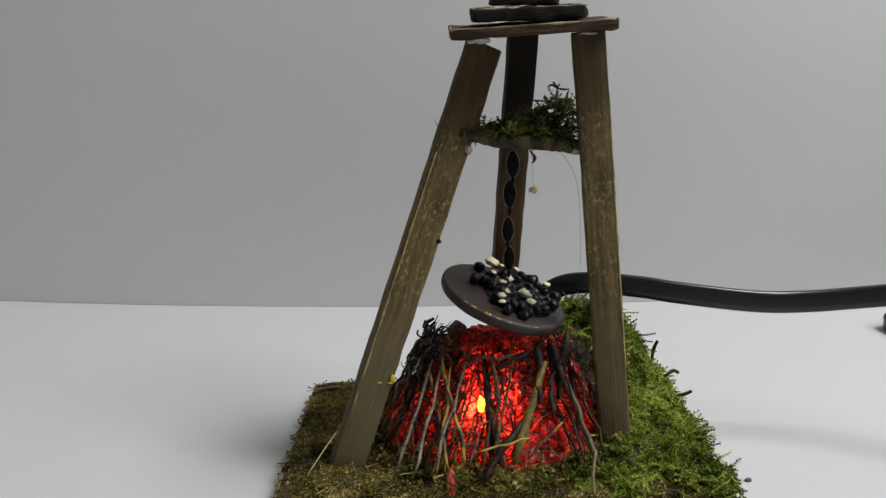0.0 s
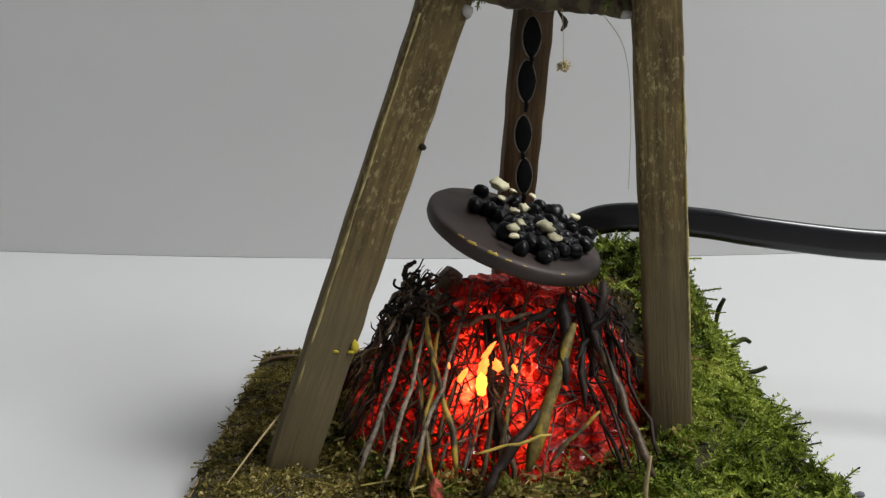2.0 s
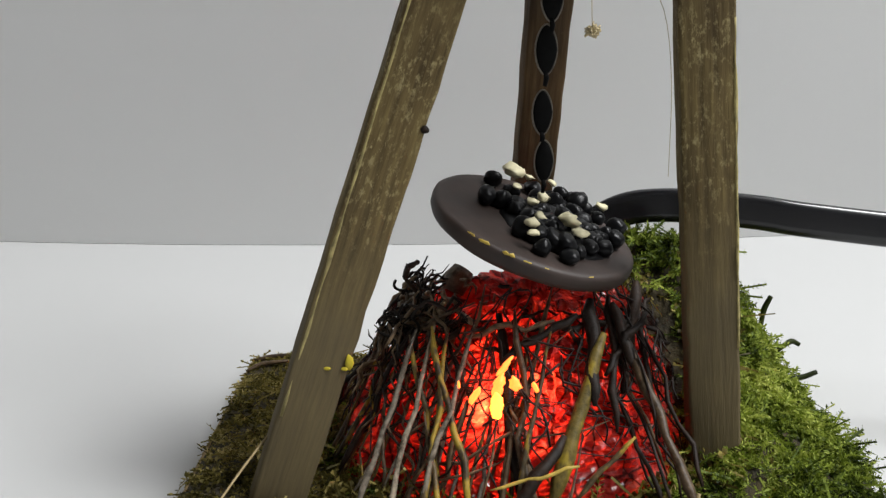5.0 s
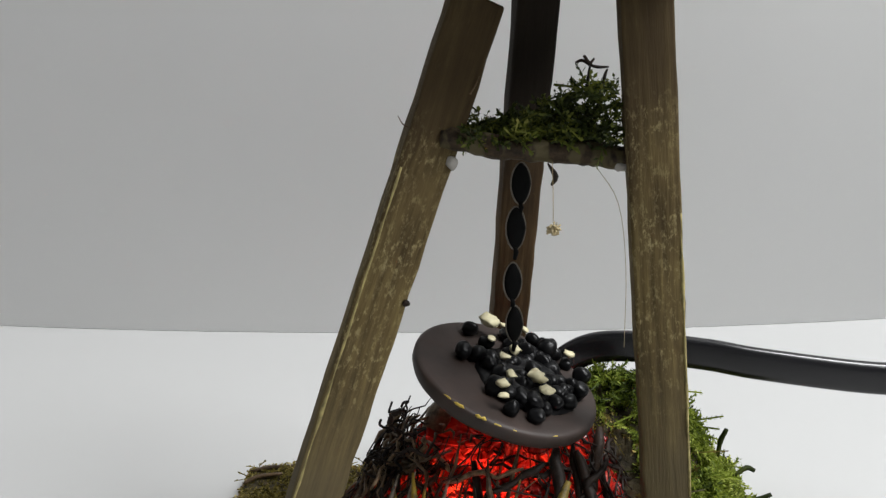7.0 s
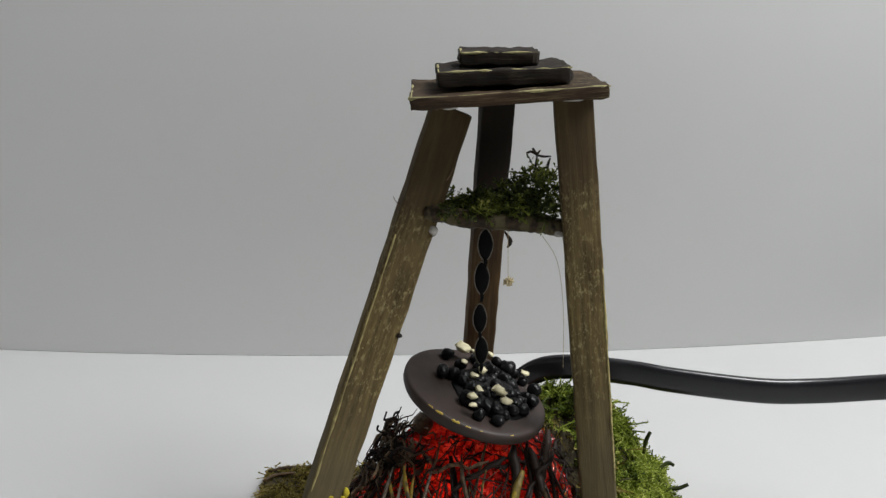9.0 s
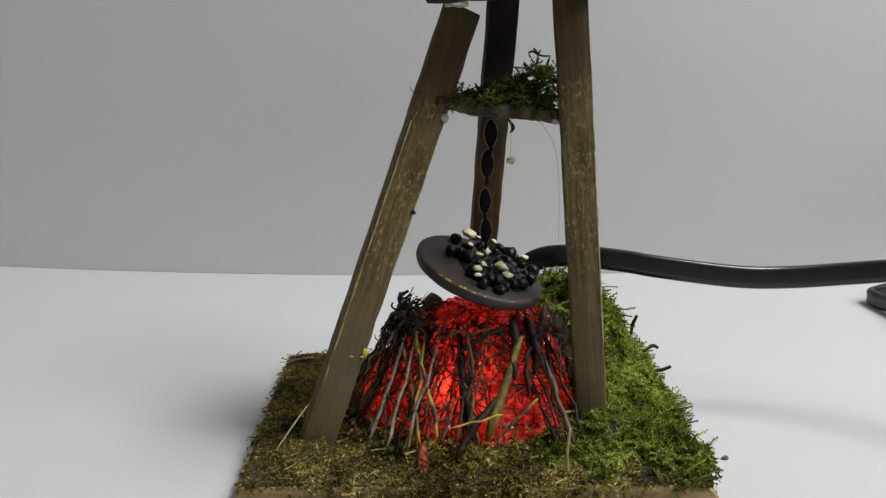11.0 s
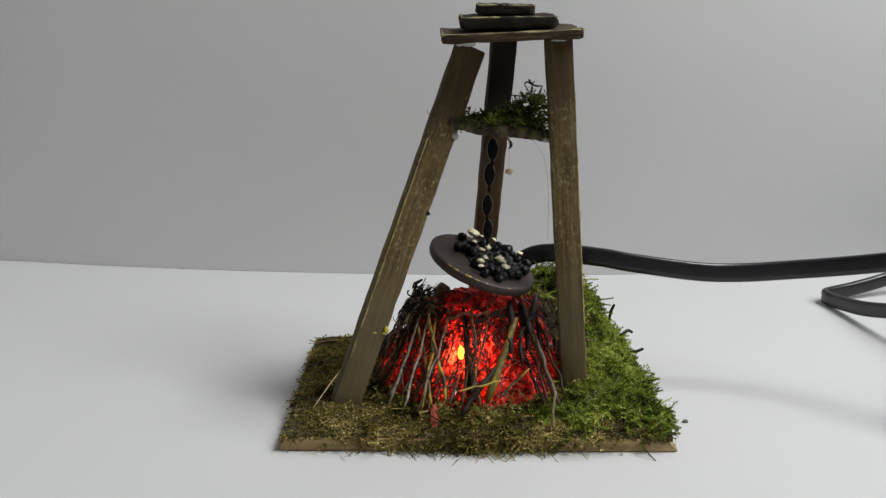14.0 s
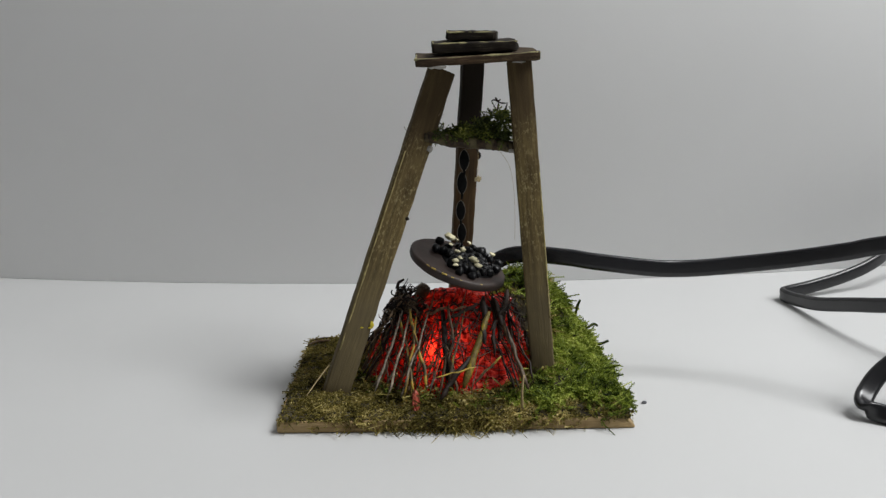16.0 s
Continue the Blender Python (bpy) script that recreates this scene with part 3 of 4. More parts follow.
    tip = glow_patch("flame_tip", [(0.5, 2.6, 0.75, 1.6, 0.25), (1.3, 4.9, 0.5, 1.2, 0.8), (-2.8, 1.1, 0.6, 1.1, 0.6), (2.6, 2.7, 0.75, 1.1, -0.2), (5.3, 2.2, 0.4, 0.7, -0.4), (-4.9, 2.6, 0.2, 0.5, 0.0)], TIP_GLOW, "glowing patches for orange light in gaps over the flame")
    bm = bmesh.new()
    bmesh.ops.create_uvsphere(bm, u_segments=14, v_segments=10, radius=1.3)
    for v in bm.verts:
        v.co.z *= 1.5
    bulb = part("bulb", bm, BULB_GLOW, root, "small warm lamp bulb behind the red film")

    data = bpy.data.lights.new("fire_lamp", "POINT")
    data.energy, data.color, data.shadow_soft_size = 0.0036, (1.0, 0.32, 0.17), 0.0015
    lamp = new("fire_lamp", data)
    lamp.location = (-0.0055, 0.0230, 0.0155)
    return flame, tip, bulb


FLAME, FLAME_TIP, BULB = campfire()


# ---- the tripod ----
def leg(root, low, high, width, depth, twist, label, seed, mat=LEG_WOOD, streak=None):
    """A squared stick; low and high are the middle of its front face."""
    axis = high - low
    bm = worn_box(width, depth, axis.length, 0.45, (2, 2, 26), 0.22, seed)
    ob = part("leg", bm, mat, root, label)
    z = axis.normalized()
    y = V(math.sin(radians(twist)), math.cos(radians(twist)), 0)
    y = (y - z * y.dot(z)).normalized()
    x = y.cross(z)
    m = Matrix((x, y, z)).transposed().to_4x4()
    m.translation = (low + y * depth / 2) * MM
    ob.matrix_world = m
    if streak:
        # a pale yellowish line laid on the front face near its edge
        x, lo, hi = streak
        bm = bmesh.new()
        pts = [V(x + 0.05 * noise.noise(V(0, seed, t * 0.2)), -depth / 2 + 0.08, t) for t in np.linspace(lo, hi, 26)]
        tube(bm, pts, [0.05 + 0.24 * max(0, 0.6 + noise.noise(V(t * 0.17, seed, 2))) for t in np.linspace(lo, hi, 26)], 6, 1.0, V(0, 1, 0), 0.4)
        part("worn_streak", bm, PALE_STREAK, ob, "pale yellowish streak along the edge")
    return ob


def blob(root, name, places, mat, label):
    for x, y, z, r, sx, sy, sz in places:
        bm = bmesh.new()
        ret = bmesh.ops.create_icosphere(bm, subdivisions=2, radius=r)
        for v in ret["verts"]:
            v.co = V(v.co.x * sx, v.co.y * sy, v.co.z * sz)
            v.co += noise.noise_vector(v.co * 0.9 + V(x, y, z)) * r * 0.35 + V(x, y, z)
        part(name, bm, mat, root, label)


def cap_board(root, x0, x1, y0, y1, z, h, tip, roll, seed, mat):
    bm = worn_box(x1 - x0, y1 - y0, h, 0.35, (18, 10, 2), 0.42, seed)
    for v in bm.verts:
        if v.co.x > (x1 - x0) / 2 - 1.5 and v.co.y < -(y1 - y0) / 2 + 2:
            v.co.x -= 0.7
    ob = part("cap_board", bm, mat, root, "small dark weathered cap board with lichen and painted lit rim")
    ob.matrix_world = pose((x0 + x1) / 2 * MM, y0 * MM, z * MM, tip, roll, 0) @ pose(0, (y1 - y0) / 2 * MM, 0)
    w, d = x1 - x0, y1 - y0
    # rims of lichen that also paint in the edges lit from above
    lines = [([(-w / 2 + 0.2 + (w - 0.6) * t / 14, -d / 2 + 0.25) for t in range(15)], 0.3), ([(-w / 2 + 0.3, -d / 2 + 0.3 + (d * 0.7) * t / 8) for t in range(9)], 0.42)]
    for line, r in lines:
        bm = bmesh.new()
        tube(bm, [V(px, py, h - 0.05 + 0.12 * noise.noise(V(px, py, seed))) for px, py in line], [0.03 + r * 1.1 * max(0, 0.42 + noise.noise(V(px * 0.45, py * 0.45, seed * 3.7))) for px, py in line], 6, 1.0, V(0, 0, 1), 0.6)
        rim = part("lichen_rim", bm, LIT_LICHEN, ob, "pale yellowish lichen with the top-lit edge painted in")


def tripod():
    root = tagged(empty("tripod", 0, 0, 0), "weathered wooden tripod with stepped cap boards over the campfire", "tripod")
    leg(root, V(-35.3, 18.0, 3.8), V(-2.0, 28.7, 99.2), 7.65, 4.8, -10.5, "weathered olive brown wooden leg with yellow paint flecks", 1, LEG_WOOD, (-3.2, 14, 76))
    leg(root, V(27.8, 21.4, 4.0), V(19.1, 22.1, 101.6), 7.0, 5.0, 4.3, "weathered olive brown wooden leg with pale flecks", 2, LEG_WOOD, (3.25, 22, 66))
    leg(root, V(2.7, 69.3, 4.0), V(7.4, 40.6, 101.2), 6.7, 4.8, -6.5, "dark brown wooden leg at the back with painted shade above", 5, DARK_WOOD)
    cap_board(root, -10.0, 25.0, 16.6, 46, 100.9, 2.1, 3.0, -3.0, 4, CAP_WOOD)
    cap_board(root, -5.2, 18.9, 20.6, 40, 103.9, 2.7, 3.0, -1.6, 6, BLACK_CAP_WOOD)
    cap_board(root, -1.1, 13.5, 24.6, 38, 107.2, 2.3, 3.0, 0.0, 8, BLACK_CAP_WOOD)
    blob(root, "glue_blob", [(-3.2, 26.5, 100.0, 0.9, 2.4, 1, 0.8), (-5.5, 26, 99.8, 0.7, 1.3, 1, 0.8), (19, 22, 101.2, 0.7, 3, 1, 0.5)], GLUE, "glossy clear glue under the cap board")
    blob(root, "glue_blob", [(-6.3, 27, 76.4, 0.9, 0.9, 1, 1.3), (17.6, 25.5, 76.0, 0.9, 1.2, 1, 1.0)], GLUE, "glossy clear glue at the cross twig")
    blob(root, "paint_fleck", [(-24.2, 20.9, 25.0, 0.9, 0.75, 0.3, 1.3), (-24.9, 20.7, 24.2, 0.5, 1.0, 0.4, 0.7), (-27.2, 20.4, 24.4, 0.45, 1.3, 0.4, 0.6)], YELLOW_PAINT, "yellow paint flecks on the leg")
    blob(root, "bark_chip", [(-13.1, 24.6, 56.4, 0.75, 0.9, 0.8, 0.8)], BARK, "small dark chip on the edge of the leg")


tripod()


def cross_twig():
    bm = bmesh.new()
    pts = [V(-7.5, 28, 79.9), V(-4, 27.2, 79.6), V(0, 27, 78.7), V(5, 27, 78.2), V(10, 27, 77.9), V(14, 26.8, 77.5), V(17.5, 26.4, 76.9), V(20, 26.5, 76.8)]
    pts = smooth_path(pts, 5)
    tube(bm, pts, [1.75 + 0.3 * noise.noise(V(i * 0.35, 0, 0)) for i in range(len(pts))], 10, 1.0, None, 0.22)
    twig_ob = tagged(finish("cross_twig", bm, BARK_MOSSY), "rough dark brown twig wedged between the tripod legs", "twig")


cross_twig()


# ---- chain and pan ----
def chain():
    root = tagged(empty("chain", 3.5, 31, 75), "thin black metal chain hanging from the cross twig", "chain")
    for c, h, w in ((V(3.9, 31, 72.6), 6.4, 3.0), (V(3.2, 31, 65.8), 6.7, 3.0), (V(2.8, 31, 57.4), 6.2, 2.8), (V(3.1, 31, 50.6), 6.0, 2.7)):
        ring = []
        for k in range(24):
            t = 2 * math.pi * k / 24
            ring.append(c + V(w / 2 * math.sin(t) * (0.75 + 0.25 * abs(math.sin(t))), 0.35 * math.sin(t), h / 2 * math.cos(t)))
        bm = bmesh.new()
        sides = 6
        loops = []
        for k in range(24):
            d = (ring[(k + 1) % 24] - ring[k - 1]).normalized()
            a = d.cross(V(0, 1, 0)).normalized()
            loops.append([bm.verts.new(ring[k] + (a * math.cos(2 * math.pi * s / sides) + V(0, 1, 0) * math.sin(2 * math.pi * s / sides)) * 0.11 - V(3.5, 31, 75)) for s in range(sides)])
        for k in range(24):
            for s in range(sides):
                bm.faces.new((loops[k][s], loops[k][(s + 1) % sides], loops[(k + 1) % 24][(s + 1) % sides], loops[(k + 1) % 24][s]))
        link = part("link", bm, STEEL, root, "dull steel almond-shaped chain link")
        bm = bmesh.new()
        bmesh.ops.create_uvsphere(bm, u_segments=16, v_segments=12, radius=1.0)
        for v in bm.verts:
            t = abs(v.co.z)
            v.co = V(v.co.x * (w / 2 + 0.02) * (1 - 0.25 * t), v.co.y * 0.6, v.co.z * (h / 2 - 0.1)) + c - V(3.5, 31, 75)
        part("link_core", bm, IRON, link, "black filling of the link")
        bm = bmesh.new()
        tube(bm, [c + d - V(3.5, 31, 75) for d in (V(-0.1, -0.1, -h / 2 + 0.5), V(0.1, 0, -h / 2 - 0.4), V(-0.1, 0.1, -h / 2 - 1.5))], [0.3, 0.4, 0.3], 7)
        part("joint", bm, IRON, link, "small black joint between the links")


chain()

PAN_M = Matrix(((0.943, 0.0435, 0.331), (0.0, 0.9914, -0.131), (-0.334, 0.1236, 0.9346))).to_4x4()
PAN_M.translation = V(2.2, 32.8, 41.5) * MM


def pan():
    root = tagged(empty("pan"), "flat round dark brown pan heaped with black beads, hung askew", "pan")
    root.matrix_world = PAN_M
    bm = bmesh.new()
    prof = [(0.0, -0.25), (9, -0.2), (13.4, -0.1), (14.5, 0.0), (15.0, -0.1), (15.25, -0.35), (15.35, -0.8), (15.3, -1.9), (15.05, -2.4), (14.5, -2.7), (12.5, -2.8), (0, -2.85)]
    rings = []
    for r, z in prof:
        if r == 0:
            rings.append([bm.verts.new((0, 0, z))])
            continue
        rings.append([bm.verts.new((r * math.cos(t) * (1 + 0.012 * noise.noise(V(math.cos(t) * 2, math.sin(t) * 2, z))), r * math.sin(t) * (1 + 0.012 * noise.noise(V(math.cos(t) * 2, math.sin(t) * 2, z + 5))), z + 0.12 * noise.noise(V(r * 0.3 * math.cos(t), r * 0.3 * math.sin(t), 0)))) for t in [2 * math.pi * k / 64 for k in range(64)]])
    for a, b in zip(rings, rings[1:]):
        for k in range(64):
            p, q = a[k % len(a)], a[(k + 1) % len(a)]
            s, t = b[k % len(b)], b[(k + 1) % len(b)]
            bm.faces.new([v for i, v in enumerate((p, q, t, s)) if v not in (p, q, t, s)[:i]])
    part("dish", bm, PAN_BROWN, root, "flat dark brown dish with rounded rim")
    for x, y, r, mat, lift in BEADS:
        bm = bmesh.new()
        bmesh.ops.create_icosphere(bm, subdivisions=3 if mat is BEAD else 2, radius=r)
        sx, sy, sz = (rng.uniform(0.9, 1.15) for _ in range(3))
        for v in bm.verts:
            v.co = V(v.co.x * sx, v.co.y * sy, v.co.z * sz)
            if mat is BEAD:
                v.co += noise.noise_vector(v.co * 0.5 + V(x, y, 0)) * r * 0.3
            if mat is CREAM:
                v.co = V(v.co.x * 1.15, v.co.y, v.co.z * 0.6) + noise.noise_vector(v.co * 1.1 + V(x, y, 0)) * r * 0.6
        ob = part("bead" if mat is BEAD else "pebble", bm, mat, root, "glossy black bead" if mat is BEAD else "cream coloured chip of stone")
        ob.location = (x * MM, y * MM, (lift + r * 0.8 - 0.5) * MM)
    bm = bmesh.new()
    top = bm.verts.new((3.2, 0.5, 2.0))
    rings = []
    for k in range(1, 11):
        q = k / 10
        ring = []
        for step in range(48):
            a = 2 * math.pi * step / 48
            reach = 9.6 + 1.6 * noise.noise(V(math.cos(a) * 1.6, math.sin(a) * 1.6, 4)) + 0.7 * noise.noise(V(math.cos(a) * 4, math.sin(a) * 4, 9))
            x, y = 3.2 + 0.95 * reach * q * math.cos(a), 0.5 + 1.05 * reach * q * math.sin(a)
            ring.append(bm.verts.new((x, y, 2.2 * (1 - q ** 2.5) - 0.45 + 0.55 * noise.noise(V(x * 0.5, y * 0.5, 1)) * (1 - q ** 4))))
        rings.append(ring)
    for step in range(48):
        bm.faces.new((top, rings[0][step], rings[0][(step + 1) % 48]))
    for r0, r1 in zip(rings, rings[1:]):
        for step in range(48):
            bm.faces.new((r0[step], r1[step], r1[(step + 1) % 48], r0[(step + 1) % 48]))
    bm.faces.new(rings[-1][::-1])
    part("tar", bm, BEAD, root, "glossy black tar that holds the beads")
    for a0, a1, w in ((-132, -126, 0.4), (-124, -117, 0.55), (-110, -103, 0.55), (-99, -94, 0.35), (-63, -59, 0.35), (-88, -85, 0.3)):
        bm = bmesh.new()
        pts = [V((15.05 + 0.15 * noise.noise(V(a, 0, 0))) * math.cos(radians(a)), 15.05 * math.sin(radians(a)), -0.22 + 0.3 * noise.noise(V(a * 0.3, 2, 0))) for a in np.linspace(a0, a1, 5)]
        tube(bm, pts, [w * 0.2, w * 0.55, w * 0.4, w * 0.6, w * 0.15], 6, 0.6, V(0, 0, 1), 0.6)
        part("paint_streak", bm, GOLD, root, "worn gold paint streak on the rim")


pan_beads = [(-6.8, 9.3), (-7.8, 1.0), (-5.5, 1.7), (-3.3, 0), (-3.9, 6.3), (-0.1, 11.5), (2.8, 7.3), (4.5, 12.4), (6.0, 12.0), (7.0, 10.4), (4.5, 9.1), (-2.5, -6.5), (-0.4, -7.5), (-1.6, -2.6), (1.8, -1.4), (3.4, -7.8), (4.2, -10.8), (8.3, 0.6), (8.5, 10.4), (10.4, 8.3), (10.5, 0.7), (7.1, 3.7), (12.6, 4.7), (1.7, -7.5), (0.9, 2.0), (7.2, 11.2), (11.9, -0.1), (8.6, -3.1), (0.1, -10.9)]
pan_chips = [(-4.1, 10.5), (-1.3, 11.7), (-1.2, 0.9), (0.6, 4.0), (-0.4, -4.2), (-1.7, -7.8), (-1.6, -10.8), (3.8, -3.2), (5.4, -5.8), (10.2, 8.5), (2.6, 12.8), (-3.5, 5.5)]
BEADS = [(x, y, rng.uniform(1.1, 1.7), BEAD, rng.uniform(0.0, 0.5)) for x, y in pan_beads]
BEADS += [(x + rng.uniform(-1, 1), y + rng.uniform(1.5, 3.5), rng.uniform(1.2, 1.6), BEAD, 0.0) for x, y in pan_beads[::3] if math.hypot(x, y + 2.5) < 12]
for _ in range(34):
    a, k = rng.uniform(0, 2 * math.pi), rng.random() ** 0.5
    BEADS.append((3.4 + 7.2 * k * math.cos(a), 0.6 + 9.0 * k * math.sin(a), rng.uniform(0.9, 1.5), BEAD, rng.uniform(0, 1.3) * (1 - k)))
BEADS += [(x, y, rng.uniform(0.6, 0.95) if i not in (0, 7) else 1.4, CREAM, 2.3) for i, (x, y) in enumerate(pan_chips)]
pan()


# ---- the cable ----
def cable_run(root, pts, ups, wide=2.75, thin=0.52):
    path = smooth_path(pts, 8)
    bm = bmesh.new()
    n = len(path)
    rings = []
    for i, p in enumerate(path):
        d = (path[min(i + 1, n - 1)] - path[max(i - 1, 0)]).normalized()
        t = i / (n - 1) * (len(ups) - 1)
        k = min(int(t), len(ups) - 2)
        up = ups[k].lerp(ups[k + 1], t - k)
        b = (up - d * up.dot(d)).normalized()
        a = d.cross(b)
        ring = []
        for s in range(18):
            q = 2 * math.pi * s / 18
            c, e = math.cos(q), math.sin(q)
            h = wide * math.copysign(abs(e) ** 0.75, e)
            w = wide * thin * math.copysign(abs(c) ** 0.6, c) * (1 - 0.16 * math.exp(-(h / 0.55) ** 2))
            ring.append(bm.verts.new(p + a * w + b * h))
        rings.append(ring)
    for r0, r1 in zip(rings, rings[1:]):
        for s in range(18):
            bm.faces.new((r0[s], r0[(s + 1) % 18], r1[(s + 1) % 18], r1[s]))
    bm.faces.new(rings[0][::-1])
    bm.faces.new(rings[-1])
    return part("cable_run", bm, RUBBER, root)


def cable():
    root = tagged(empty("power_cable"), "flat black twin power cable curling over the white table", "cable")
    up = V(0, 0.15, 1)
    face = V(-0.59, 0.53, 0.5)
    cable_run(root, [V(6, 52, 24), V(11, 52.5, 32), V(17, 51.6, 37.5), V(24.7, 49.3, 39.4), V(37.5, 46.3, 38.9), V(46.6, 44.3, 37.8), V(64.7, 42.4, 35.9), V(77.2, 42.1, 35.7), V(90.6, 40.3, 37.1), V(106.1, 34.9, 40.1), V(119.6, 27.3, 44.1), V(127.3, 20.5, 47.5),
                     V(150, 4, 54), V(190, 2, 58), V(235, 40, 54), V(262, 110, 44), V(250, 165, 33), V(214, 157, 23), V(191, 143, 12.5), V(175, 136.5, 7.5), V(158, 131, 4.4), V(147.5, 127.5, 3.3), V(142.6, 125, 3.0), V(142.0, 121.5, 3.0), V(142.8, 117, 3.2), V(144.2, 109, 4.2), V(146, 98, 6.2), V(150, 79, 11.5),
                     V(154.5, 63, 16), V(161, 46, 22), V(167, 28, 27), V(160, 14, 27), V(140, 13, 21), V(126.5, 11.5, 12.5), V(120.2, 8.5, 7.0), V(117.8, 5, 4.2), V(120.2, 1.5, 3.0), V(132, -5, 2.8), V(160, -20, 2.8)],
              [up] * 16 + [face] * 5)


cable()


# ---- moss ----
def moss(name, spots, mat, label, leaves=8, width=0.24, curly=0.55, n=4):
    verts, faces = [], []

    def quad(a, b, c, d):
        i = len(verts)
        verts.extend((a, b, c, d))
        faces.append((i, i + 1, i + 2, i + 3))

    for base, way, length, leaf in spots:
        side, up2 = frame_axes(way)
        curl = V(rng.uniform(-1, 1), rng.uniform(-1, 1), rng.uniform(-1.1, 0.4)) * curly
        turn = rng.uniform(-1, 1) * curly

        def along(t):
            return base + (way * t + curl * t * t + side * (turn * math.sin(3.6 * t) * 0.4)) * length

        w = leaf * 0.15
        i0 = len(verts)
        for k in range(n + 1):
            p = along(k / n)
            verts.extend((p - up2 * w, p + up2 * w))
        for k in range(n):
            faces.append((i0 + 2 * k, i0 + 2 * k + 1, i0 + 2 * k + 3, i0 + 2 * k + 2))
        for k in range(leaves):
            t = 0.15 + 0.85 * k / leaves
            p = along(t)
            d = (way + curl * 2 * t).normalized()
            ang = k * 2.4 + rng.random()
            outward = side * math.cos(ang) + up2 * math.sin(ang)
            tip = p + (d * 0.55 + outward * 0.8) * leaf * (1.15 - 0.55 * t) * rng.uniform(0.8, 1.25)
            across = d.cross(outward).normalized() * leaf * width
            mid = p.lerp(tip, 0.45) + outward * leaf * 0.08
            quad(p, mid - across, tip, mid + across)
    me = bpy.data.meshes.new(name)
    me.from_pydata([v * MM for v in verts], [], faces)
    me.materials.append(mat)
    return tagged(new(name, me), label, "moss", kind="stuff")


def upward(x, y, spread):
    e = 0.6
    g = V(ground_height(x - e, y) - ground_height(x + e, y), ground_height(x, y - e) - ground_height(x, y + e), 2 * e)
    g.normalize()
    return (g + V(rng.uniform(-1, 1), rng.uniform(-1, 1), rng.uniform(-0.5, 0.6)) * spread).normalized()


def in_fire(x, y):
    return math.hypot((x - AXIS.x) / 26.5, (y - AXIS.y) / 24.5) < 1


def bare(x, y):
    """Under the fire, and in the dark gap between it and the leg beside the mound."""
    return (in_fire(x, y) and not (x > 20 or (x > 12.5 and y > 41))) or (12 < x < 26 and 17 < y < 39)


def greenness(x, y):
    """How much of the living green moss grows here: all over the mound, thin on the dry side."""
    behind = min(1, max(0, (y - 37) / 7))
    g = 1 / (1 + math.exp(-(x - 21 + 0.22 * (20 - y) + 16 * behind + 5 * noise.noise(V(x * 0.09, y * 0.09, 0))) / 3.0))
    return g * (1 if y > 7 else 0.35)


